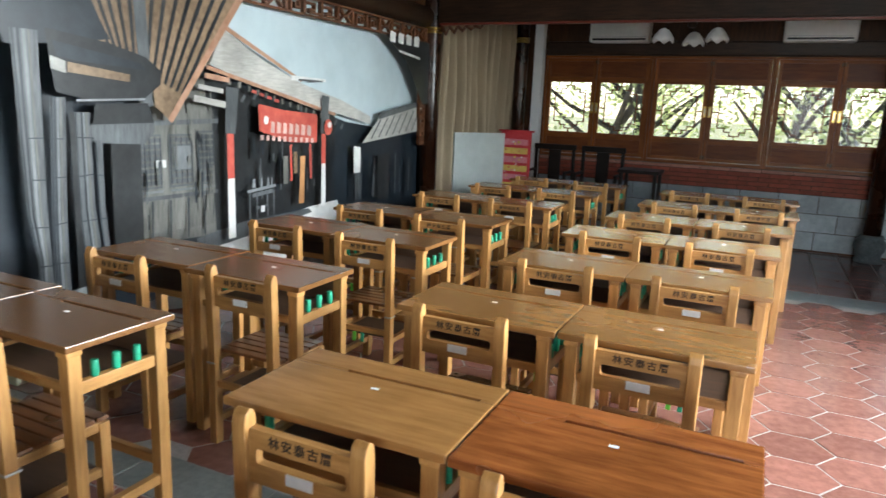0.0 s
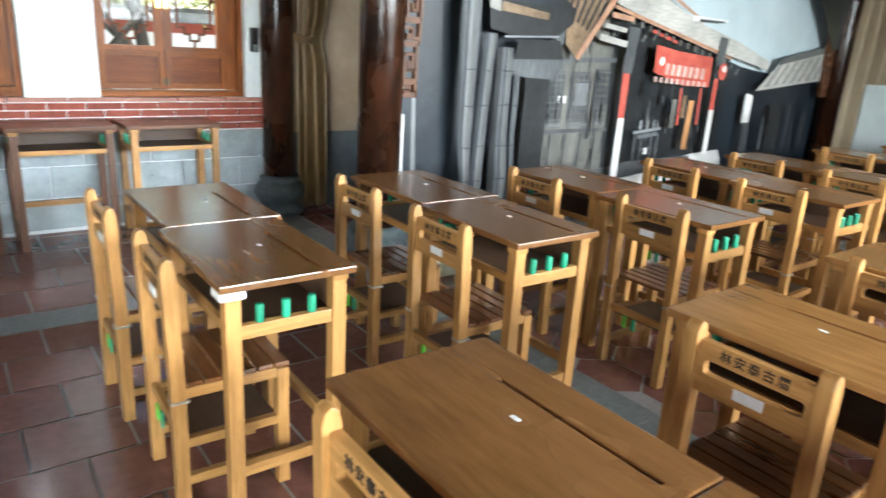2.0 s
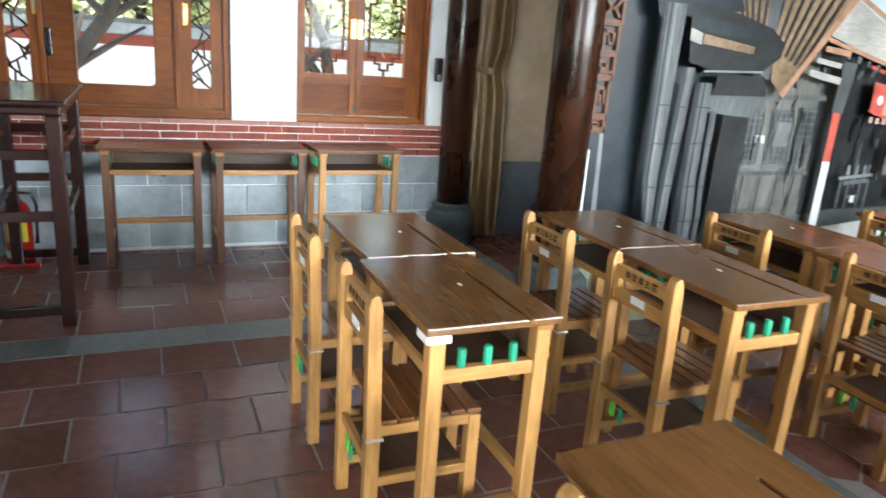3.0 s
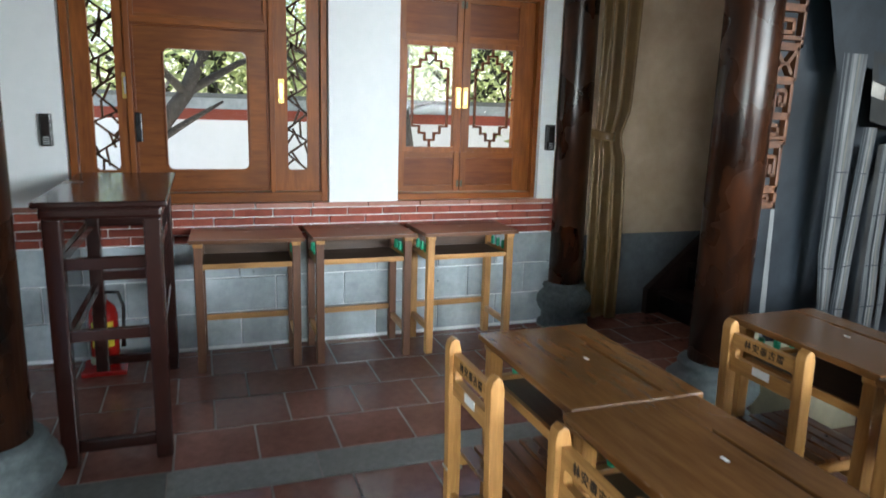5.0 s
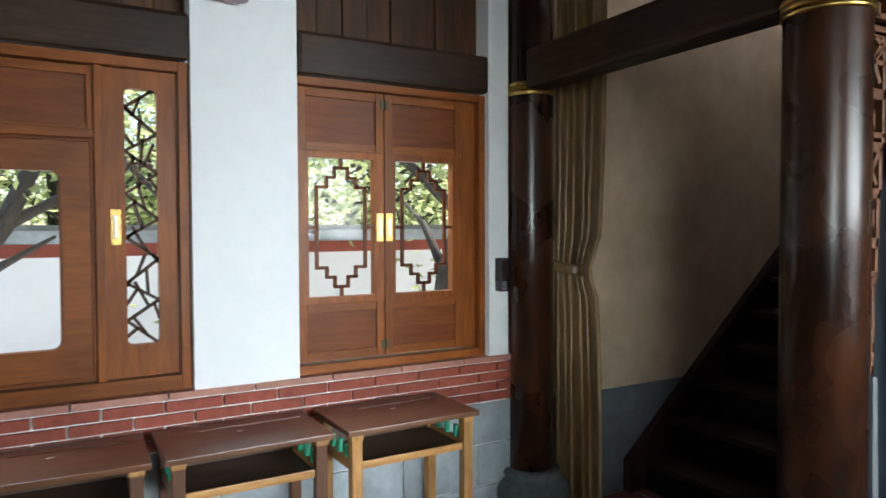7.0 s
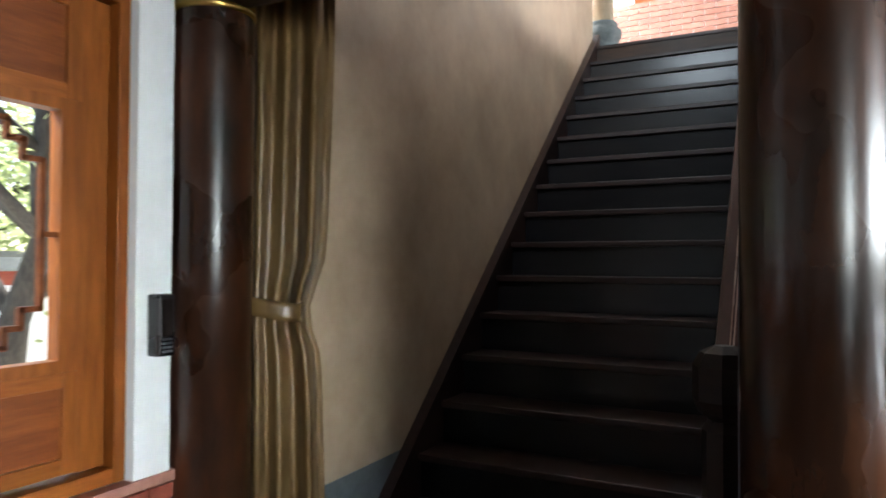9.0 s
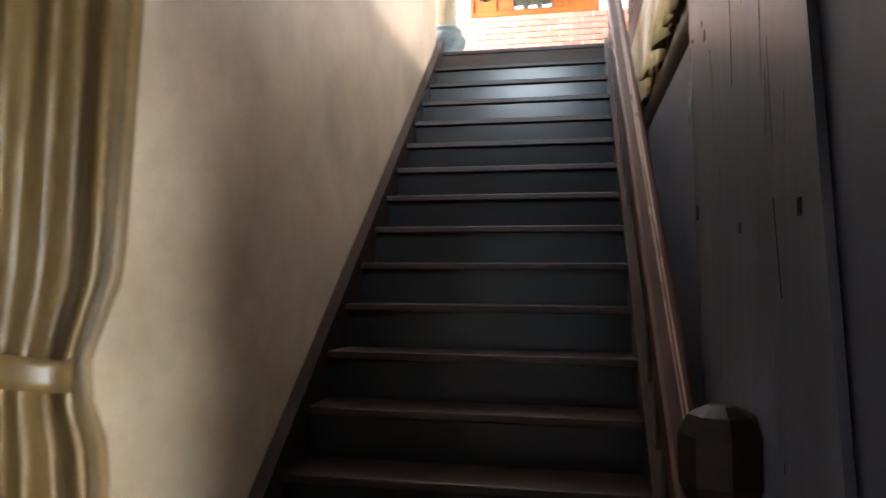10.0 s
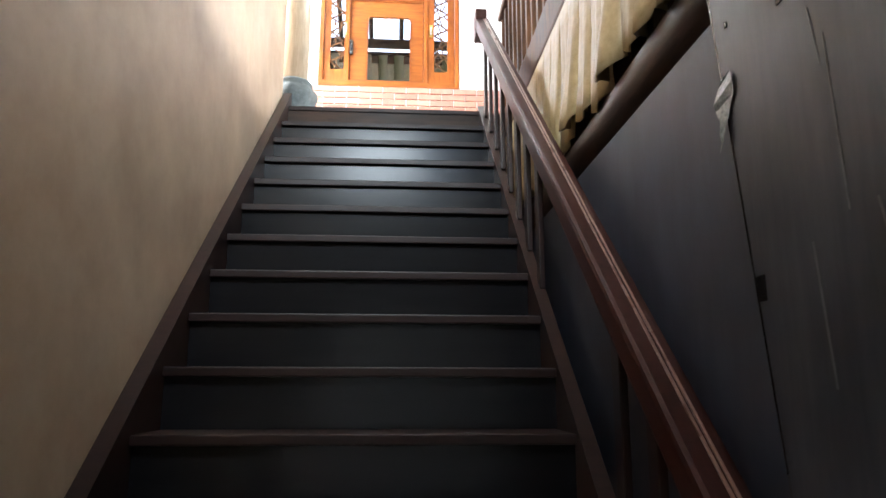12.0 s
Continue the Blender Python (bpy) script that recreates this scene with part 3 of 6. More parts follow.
def lattice_door(name, width, z0, z1, m, lights, glass, split, label, lock=True):
    """A wide window-door: a framed glass panel between two narrow ice-crack lights."""
    ob = thing(name, label, "window", m, kind="structure")
    outer_frame(ob, 0, width, z0, z1, 0.0, 0.04, 0.06)
    zt = z1 - 0.04
    (l0, l1), (r0, r1) = lights
    s0, s1 = split
    for k, (a, b, ha, hb) in enumerate(((0.045, s0, l0, l1), (s1, width - 0.045, r0, r1))):
        side = part("side_light", (lambda q: (rounded(q, a, b, z0 + 0.065, zt - 0.003, 0.022, 0.0, 0.04, (ha, hb, z0 + 0.19, zt - 0.075)), q)[1])(bmesh.new()), WINDOW_WOOD, ob, "narrow side light with cracked-ice lattice")
        pane(side, ha - 0.005, hb + 0.005, z0 + 0.185, zt - 0.07, 0.03)
        bm = bmesh.new()
        ice_crack(bm, ha, hb, z0 + 0.19, zt - 0.075, 0.018, 5 + k)
        part("lattice", bm, BOARD_WOOD, side, "dark cracked-ice lattice")
        handle(side, b - 0.02 if k == 0 else a + 0.055, (z0 + z1) / 2 + 0.0, -0.001, 0.14)
    mid = part("glazed_panel", (lambda q: (rounded(q, s0 + 0.004, s1 - 0.004, z0 + 0.065, zt - 0.26, 0.03, 0.004, 0.044, glass), q)[1])(bmesh.new()), WINDOW_RAIL, ob, "broad wooden frame round one clear pane")
    g0, g1, gz0, gz1 = glass
    pane(mid, g0 - 0.005, g1 + 0.005, gz0 - 0.005, gz1 + 0.005, 0.03)
    for a, b, c, e in ((s0 + 0.018, s0 + 0.030, z0 + 0.07, zt - 0.262), (s1 - 0.030, s1 - 0.018, z0 + 0.07, zt - 0.262), (s0 + 0.030, s1 - 0.030, z0 + 0.07, z0 + 0.082), (s0 + 0.030, s1 - 0.030, zt - 0.292, zt - 0.280), (g0 - 0.012, g0 - 0.002, gz0 + 0.02, gz1 - 0.02), (g1 + 0.002, g1 + 0.012, gz0 + 0.02, gz1 - 0.02)):
        bm = bmesh.new()
        box(bm, a, b, -0.004, 0.006, c, e, 0.003)
        part("bead", bm, PANEL_WOOD, mid)
    panel(ob, "upper_panel", PANEL_WOOD, s0 + 0.004, s1 - 0.004, zt - 0.261, zt - 0.003, 0.002, 0.035)
    bm = bmesh.new()
    box(bm, s0 + 0.016, s1 - 0.016, -0.012, 0.002, zt - 0.278, zt - 0.242, 0.005)
    part("moulding", bm, WINDOW_RAIL, ob)
    for x in (s0, s1):
        bm = bmesh.new()
        box(bm, x - 0.016, x + 0.016, -0.018, 0.05, z0 + 0.06, zt, 0.005)
        part("mullion", bm, WINDOW_WOOD, ob)
    if lock:
        bm = bmesh.new()
        box(bm, s0 + 0.02, s0 + 0.055, -0.03, 0.003, z0 + 0.35, z0 + 0.51, 0.006)
        part("lock", bm, BLACK_PLASTIC, ob, "black electronic lock")
    return ob


lattice_door("window_1", 1.396, 0.89, 2.195, pose(-5.665, -0.50, 0, 0, 0, 90), ((0.126, 0.248), (1.164, 1.281)), (0.495, 0.937, 1.083, 1.752), (0.315, 1.073), "orange wooden window with cracked-ice side lights and one clear pane")
w2 = thing("window_2", "pair of orange wooden casements with stepped fretwork panes", "window", pose(-5.665, 1.345, 0, 0, 0, 90), kind="structure")
outer_frame(w2, -0.036, 0.962, 0.89, 2.195, 0.0)
leaf(w2, 0.002, 0.418, 0.94, 2.158, 1.226, 1.851, 0.0, 1, 0.05)
leaf(w2, 0.422, 0.845, 0.94, 2.158, 1.226, 1.851, 0.0, -1, 0.055)
bm = bmesh.new()
box(bm, 0.847, 0.925, 0.005, 0.05, 0.935, 2.158, 0.003)
part("side_board", bm, WINDOW_WOOD, w2)

north_x = [(-3.20, -2.535), (-2.525, -1.86), (-1.83, -1.165), (-1.155, -0.49), (-0.46, 0.205), (0.215, 0.88), (0.91, 1.535), (1.545, 2.17)]
for k in range(4):
    a, b = north_x[2 * k][0], north_x[2 * k + 1][1]
    w = thing("window_%d" % (3 + k), "pair of dark wooden casements with stepped fretwork panes", "window", pose(a, 9.66, 0), kind="structure")
    outer_frame(w, -0.014, b - a + 0.014, 0.915, 2.20, 0.0, 0.03)
    for i in (0, 1):
        x0, x1 = north_x[2 * k + i]
        leaf(w, x0 - a + 0.018 * (i == 0), x1 - a - 0.018 * (i == 1), 0.96, 2.17, 1.235, 1.87, 0.0, 1 if i == 0 else -1, 0.055)
for i in range(7):
    xm = (north_x[i][1] + north_x[i + 1][0]) / 2
    bm = bmesh.new()
    box(bm, xm - 0.03, xm + 0.03, 9.712, 9.735, 0.93, 2.19, 0.003)
    structure("window_strip_%d" % (i + 1), bm, WINDOW_WOOD, "brown wooden meeting strip between casements", "trim")
lattice_door("window_7", 1.429, 4.533, 5.827, pose(-5.671, 9.17, 0), ((0.107, 0.249), (1.173, 1.312)), (0.491, 0.922, 4.60, 5.33), (0.285, 1.085), "golden wooden window with cracked-ice side lights on the upper landing")

eaves = thing("eaves_outside", "dark log and rafter ends of the eaves beyond the landing window", "roof", kind="structure")
bm = bmesh.new()
tube(bm, [(-7.4, 10.2, 5.58), (-2.6, 10.2, 5.57)], 0.06, 12)
part("log", bm, BEAM_WOOD, eaves)
for k in range(22):
    bm = bmesh.new()
    box(bm, -6.9 + 0.19 * k, -6.82 + 0.19 * k, 10.16, 10.9, 5.30, 5.40, 0.006)
    part("rafter_end", bm, BEAM_Y, eaves)
bm = bmesh.new()
box(bm, -7.4, -2.6, 10.14, 10.95, 5.402, 5.44)
part("boarding", bm, BEAM_WOOD, eaves)
for k in range(12):
    bm = bmesh.new()
    tube(bm, [(-7.0 + 0.36 * k, 9.45, 6.1), (-7.0 + 0.36 * k, 10.28, 5.68)], 0.03, 8)
    part("rafter", bm, BEAM_Y, eaves)

# ---- stairs ----
STEP_R, STEP_T, TOP_Y, TOP_Z, N_STEPS = 0.2038, 0.2345, 7.13, 3.438, 17
stairs = thing("stairs", "steep dark-stained wooden staircase with closed risers", "stairs", kind="structure")
for k in range(N_STEPS):
    y, z = TOP_Y - STEP_T * k, TOP_Z - STEP_R * k
    bm = bmesh.new()
    box(bm, -5.602, -4.283, y, y + STEP_T + 0.03, z - 0.032, z, 0.005)
    part("tread", bm, STAIR_WOOD, stairs)
    bm = bmesh.new()
    box(bm, -5.602, -4.283, y + 0.028, y + 0.048, max(0.0, z - STEP_R), z - 0.033)
    part("riser", bm, RISER_WOOD, stairs, "near-black riser board")


def stringer(x0, x1, up, down, mat, name):
    bm = bmesh.new()
    s = STEP_R / STEP_T
    y0, y1 = TOP_Y - STEP_T * 16.4, TOP_Y + 0.12
    z0, z1 = TOP_Z - STEP_R * 16.4, TOP_Z + 0.12 * s
    outline = [(y0, 0.0), (y0, z0 + up), (y1, z1 + up - 0.05), (y1, z1 - down), (y0 + down / s * 0.9, 0.0)]
    a = [bm.verts.new((x0, y, z)) for y, z in outline]
    b = [bm.verts.new((x1, y, z)) for y, z in outline]
    bm.faces.new(a)
    bm.faces.new(b[::-1])
    for i in range(len(a)):
        bm.faces.new((a[i], b[i], b[(i + 1) % len(a)], a[(i + 1) % len(a)]))
    bmesh.ops.recalc_face_normals(bm, faces=bm.faces[:])
    part(name, bm, mat, stairs, "dark brown stair string")


stringer(-5.658, -5.603, 0.09, 0.30, STAIR_WOOD, "string")
stringer(-4.282, -4.235, 0.035, 0.30, STAIR_WOOD, "string")
RAIL0, RAIL1 = Vector((-4.245, 3.36, 0.855)), Vector((-4.262, 7.20, 4.17))
rail = thing("handrail", "polished red-brown wooden handrail with flat balusters", "handrail", kind="structure")
bm = bmesh.new()
d = RAIL1 - RAIL0
m = Matrix.Translation((RAIL0 + RAIL1) / 2) @ Matrix.Rotation(math.atan2(d.z, d.y), 4, "X")
box(bm, -0.046, 0.048, -d.length / 2, d.length / 2, -0.055, 0.028, 0.014, m)
top_rail = part("rail", bm, RAIL_RED, rail)
# Two thin beads draw the rail's bright reflection lines in pale colour.
for dx in (0.006, 0.018):
    bm = bmesh.new()
    box(bm, dx - 0.003, dx + 0.003, -d.length / 2 + 0.01, d.length / 2 - 0.01, 0.0275, 0.032, 0.001, m)
    part("bead", bm, RAIL_GLINT, top_rail)
for k in range(16):
    y = TOP_Y - STEP_T * (k + 0.35)
    if k in (8, 9, 10):
        continue
    f = (y - RAIL0.y) / d.y
    zr, zs = RAIL0.z + d.z * f - 0.03, TOP_Z - STEP_R * (k + 0.35) - 0.01
    if zr - zs < 0.2:
        continue
    bm = bmesh.new()
    box(bm, -4.258, -4.236, y - 0.032, y + 0.032, zs, zr, 0.004)
    part("baluster", bm, STAIR_WOOD, rail)
bm = bmesh.new()
lathe(bm, [(0.065, 0.0), (0.065, 0.98), (0.045, 1.01), (0.075, 1.03), (0.092, 1.07), (0.092, 1.17), (0.07, 1.21), (0.03, 1.23)], 8, -4.229, 3.247)
for f in bm.faces:
    f.smooth = False
part("newel_post", bm, DARK_LACQUER, rail, "eight-sided black-brown newel post")
bm = bmesh.new()
box(bm, -4.305, -4.22, 7.13, 7.26, 4.02, 4.23, 0.01)
part("rail_end", bm, RAIL_RED, rail)
for k in range(30):
    y = 2.8 + 0.155 * k
    bm = bmesh.new()
    box(bm, -4.085, -4.055, y, y + 0.045, 3.432, 4.25, 0.003)
    if k == 0:
        guard = thing("guard_rail", "brown slatted guard rail along the upper floor", "railing", kind="structure")
    part("slat", bm, BOARD_WOOD, guard)
bm = bmesh.new()
box(bm, -4.11, -4.03, 2.7, 7.35, 4.25, 4.31, 0.01)
part("top_rail", bm, BOARD_WOOD, guard)


# ---- desks and chairs ----
def lettering(words, size, depth):
    """A mesh of letters in the built-in font, standing in x and z, reading towards -y."""
    cu = bpy.data.curves.new("lettering", "FONT")
    cu.body, cu.size, cu.extrude, cu.align_x, cu.align_y = words, size, depth, "CENTER", "CENTER"
    cu.resolution_u, cu.space_character, cu.offset = 2, 1.3, 0.0005
    ob = bpy.data.objects.new("lettering", cu)
    me = bpy.data.meshes.new_from_object(ob)
    me.transform(Matrix.Rotation(radians(90), 4, "X"))
    bpy.data.objects.remove(ob)
    me.materials.clear()
    me.materials.append(INK)
    return me


def desk(top_mat, leg_mat, label, group):
    """Origin on the floor under the middle; the sitter is on the -y side."""
    ob = thing("school_desk", label, "desk", group=group)
    bm = bmesh.new()
    W, D, Z = 0.303, 0.20, 0.75
    box(bm, -W, W, -D, 0.092, Z - 0.022, Z, 0.004)
    box(bm, -W, W, 0.104, D, Z - 0.022, Z, 0.004)
    box(bm, -W + 0.001, -0.13, 0.090, 0.106, Z - 0.022, Z - 0.0012)
    box(bm, 0.262, W - 0.001, 0.090, 0.106, Z - 0.022, Z - 0.0012)
    box(bm, -0.131, 0.263, 0.090, 0.106, Z - 0.021, Z - 0.010)
    top = part("tabletop", bm, top_mat, ob)
    bm = bmesh.new()
    box(bm, -0.012, 0.010, 0.02, 0.03, Z - 0.001, Z + 0.0008)
    part("sticker_scrap", bm, PAPER, top, "torn white sticker scrap")
    for sx in (-1, 1):
        for sy in (-1, 1):
            bm = bmesh.new()
            x, y = sx * 0.258, sy * 0.158
            box(bm, x - 0.022, x + 0.022, y - 0.022, y + 0.022, 0, Z - 0.022, 0.004)
            part("leg", bm, leg_mat, ob)
            bm = bmesh.new()
            box(bm, x - 0.026, x + 0.026, y - 0.027, y + 0.027, Z - 0.046, Z - 0.0225, 0.006)
            part("bracket", bm, SIDE_WOOD, ob)
        x = sx * 0.258
        for z0, z1, w in ((0.575, 0.615, 0.014), (0.14, 0.175, 0.014)):
            bm = bmesh.new()
            box(bm, x - w, x + w, -0.137, 0.137, z0, z1, 0.003)
            part("side_rail", bm, SIDE_WOOD, ob)
        for k in (-1, 0, 1):
            bm = bmesh.new()
            lathe(bm, [(0.011, 0.612), (0.0125, 0.62), (0.0125, 0.662), (0.011, 0.668)], 8, x, 0.078 * k)
            part("rubber_peg", bm, GREEN_PLASTIC, ob, "bright green rubber peg")
    bm = bmesh.new()
    box(bm, -0.24, 0.24, -0.14, 0.165, 0.590, 0.602)
    part("shelf", bm, SHELF_WOOD, ob, "dark shelf board under the top")
    bm = bmesh.new()
    box(bm, -0.236, 0.236, 0.150, 0.166, 0.603, 0.70, 0.002)
    part("back_panel", bm, SHELF_WOOD, ob)
    bm = bmesh.new()
    box(bm, -0.236, 0.236, 0.146, 0.170, 0.20, 0.235, 0.003)
    part("stretcher", bm, RAIL_WOOD, ob)
    bm = bmesh.new()
    box(bm, -0.236, 0.236, -0.166, -0.150, 0.582, 0.612, 0.003)
    part("front_rail", bm, RAIL_WOOD, ob)
    return ob


letters = lettering("林安泰古厝", 0.030, 0.0008)


def chair(label, group):
    """Origin on the floor under the back posts' middle; the seat goes to +y."""
    ob = thing("school_chair", label, "chair", group=group)
    for sx in (-1, 1):
        x = sx * 0.156
        bm = bmesh.new()
        outline = [(-0.02, 0.0), (0.022, 0.0), (0.022, 0.42), (0.012, 0.76), (0.006, 0.788), (-0.008, 0.797), (-0.022, 0.786), (-0.028, 0.765), (-0.02, 0.42)]
        a = [bm.verts.new((x - 0.019, y, z)) for y, z in outline]
        b = [bm.verts.new((x + 0.019, y, z)) for y, z in outline]
        bm.faces.new(a)
        bm.faces.new(b[::-1])
        for i in range(len(a)):
            bm.faces.new((a[i], b[i], b[(i + 1) % len(a)], a[(i + 1) % len(a)]))
        bmesh.ops.recalc_face_normals(bm, faces=bm.faces[:])
        bmesh.ops.bevel(bm, geom=bm.edges[:], offset=0.004, segments=2, profile=0.6, affect="EDGES")
        part("back_post", bm, LEG_WOOD, ob)
        bm = bmesh.new()
        box(bm, x - 0.019, x + 0.019, 0.29, 0.328, 0, 0.405, 0.004)
        part("front_leg", bm, LEG_WOOD, ob)
        for z0, z1 in ((0.375, 0.408), (0.215, 0.245), (0.09, 0.12)):
            bm = bmesh.new()
            box(bm, x - 0.013, x + 0.013, 0.021, 0.292, z0, z1, 0.003)
            part("side_rail", bm, SIDE_WOOD, ob)
        bm = bmesh.new()
        box(bm, x * 1.02 - 0.02, x * 1.02 + 0.02, -0.024, 0.03, 0.366, 0.374, 0.002)
        part("steel_bracket", bm, STEEL, ob, "dull steel corner bracket")
    back = part("backrest", (lambda b: (rounded(b, -0.138, 0.138, 0.622, 0.752, 0.009, -0.012, 0.010, (-0.120, 0.120, 0.671, 0.707)), b)[1])(bmesh.new()), RAIL_WOOD, ob, "slotted wooden back board with dark burnt lettering")
    part("lettering", letters, None, back, "dark burnt characters", pose(0, -0.0125, 0.7295))
    bm = bmesh.new()
    box(bm, -0.036, 0.036, -0.0145, -0.0115, 0.642, 0.669)
    part("label", bm, PAPER, back, "white paper label")
    for k in range(6):
        y = 0.026 + 0.052 * k
        bm = bmesh.new()
        box(bm, -0.168, 0.168, y, y + 0.044, 0.409, 0.423, 0.003)
        part("seat_slat", bm, SEAT_WOOD, ob)
    bm = bmesh.new()
    box(bm, -0.142, 0.142, 0.03, 0.29, 0.236, 0.246)
    part("under_shelf", bm, SHELF_WOOD, ob, "dark board under the seat")
    bm = bmesh.new()
    box(bm, -0.138, 0.138, 0.298, 0.318, 0.365, 0.404, 0.003)
    part("front_rail", bm, RAIL_WOOD, ob)
    bm = bmesh.new()
    box(bm, -0.138, 0.138, -0.010, 0.010, 0.26, 0.29, 0.003)
    part("back_rail", bm, RAIL_WOOD, ob)
    for k, mat in ((-0.05, LIME_PLASTIC), (0.0, GREEN_PLASTIC)):
        bm = bmesh.new()
        box(bm, k - 0.01, k + 0.01, -0.016, -0.008, 0.205, 0.258, 0.002)
        part("rubber_peg", bm, mat, ob, "green rubber peg")
    return ob


DESK_TAG = "honey wooden school desk with a brown varnished top"
desk_a = desk(TOP_WOOD, LEG_WOOD, DESK_TAG, "school desks in rows")
desk_e = desk(TOP_DARK, LEG_WOOD, "honey wooden school desk with a darker brown varnished top", "school desks in rows")
desk_b = desk(TOP_RED, LEG_WOOD, "wooden school desk with a reddish scratched top", "school desks in rows")
chair_a = chair("honey wooden school chair with lettered back, tucked under its desk", "school chairs in rows")
left_rows = [(0.97, -2.23), (1.955, -2.18), (2.84, -2.035), (3.85, -1.985), (4.70, -1.95), (5.76, -1.875), (6.76, -1.80), (7.70, -1.72)]
right_rows = [(0.985, -0.45), (1.935, -0.36), (2.865, -0.39), (3.79, -0.34), (4.76, -0.30), (5.63, -0.22), (6.55, -0.15), (7.55, -0.12)]
rnd = random.Random(7)
laid = set()
for side, rows in (("left", left_rows), ("right", right_rows)):
    for i, (front, right) in enumerate(rows):
        for j in (0, 1):
            x = right - 0.305 - 0.612 * j
            red = (side == "right" and i == 1 and j == 0)
            turn = rnd.uniform(-0.5, 0.5)
            m = pose(x, front + 0.20 + (0.03 if j and side == "left" else 0.0), 0, 0, 0, turn)
            src = desk_b if red else desk_e if side == "left" or i == 0 else desk_a
            if src.name in laid:
                copy_thing(src, m)
            else:
                src.matrix_basis = m
                laid.add(src.name)
            if side == "right" and i == 0 and j == 0:
                continue
            dx, dy = rnd.uniform(-0.015, 0.015), rnd.uniform(-0.02, 0.02)
            back = -0.085
            if side == "left" and i == 2 and j == 0:
                dx, back = 0.04, -0.03
            m = pose(x + dx, front + back + dy, 0, 0, 0, rnd.uniform(-1.5, 1.5))
            if side == "left" and i == 0 and j == 0:
                chair_a.matrix_basis = m
            else:
                copy_thing(chair_a, m)

cap = bmesh.new()
box(cap, 0.226, 0.300, -0.200, -0.128, 0.704, 0.7275, 0.006)
part("plastic_cap", cap, WHITE_PLASTIC, desk_e, "white plastic corner cap")
SIDE_TOP = grained("dull brown side desk top", (0.085, 0.032, 0.013), (0.17, 0.068, 0.026), X_GRAIN, 5, 0.32, 0.08, coat=0.2, vary=0.1)
DULL_LEG = grained("brown worn desk legs", (0.085, 0.032, 0.014), (0.15, 0.06, 0.026), Z_GRAIN, 6, 0.45, 0.1, vary=0.12)
desk_c = desk(SIDE_TOP, DULL_LEG, "brown worn school desk pushed against the stone dado", "desks along the window wall")
desk_c.matrix_basis = pose(-5.415, 0.395, 0, 0, 0, 88)
copy_thing(desk_c, pose(-5.405, 1.035, 0, 0, 0, 90.5))
desk_d = desk(SIDE_TOP, LEG_WOOD, "honey wooden school desk pushed against the stone dado", "desks along the window wall")
desk_d.matrix_basis = pose(-5.40, 1.69, 0.0, 0, 0, 91)


# ---- tall dark table, extinguisher, wall boxes ----
def tall_table():
    ob = thing("tall_table", "tall dark red-brown lacquered side table with a glossy top", "table", pose(-4.87, -0.20, 0))
    bm = bmesh.new()
    box(bm, -0.57, 0.57, -0.235, 0.235, 1.065, 1.09, 0.006)
    top = part("tabletop", bm, TABLE_LACQUER, ob)
    bm = bmesh.new()
    box(bm, -0.55, 0.55, -0.215, 0.215, 1.02, 1.064, 0.012)
    part("waist", bm, TABLE_LACQUER, ob)
    for sx in (-1, 1):
        for sy in (-1, 1):
            bm = bmesh.new()
            x, y = sx * 0.505, sy * 0.175
            box(bm, x - 0.033, x + 0.033, y - 0.033, y + 0.033, 0.0, 1.02, 0.008)
            part("leg", bm, TABLE_LACQUER, ob)
    for sy in (-1, 1):
        for z in (0.50, 0.84):
            bm = bmesh.new()
            box(bm, -0.472, 0.472, sy * 0.175 - 0.015, sy * 0.175 + 0.015, z - 0.022, z + 0.022, 0.004)
            part("stretcher", bm, TABLE_LACQUER, ob)
    for sx in (-1, 1):
        for z in (0.08, 0.55, 0.84):
            bm = bmesh.new()
            box(bm, sx * 0.505 - 0.015, sx * 0.505 + 0.015, -0.142, 0.142, z - 0.024, z + 0.024, 0.004)
            part("stretcher", bm, TABLE_LACQUER, ob)
    return ob


tall_table()


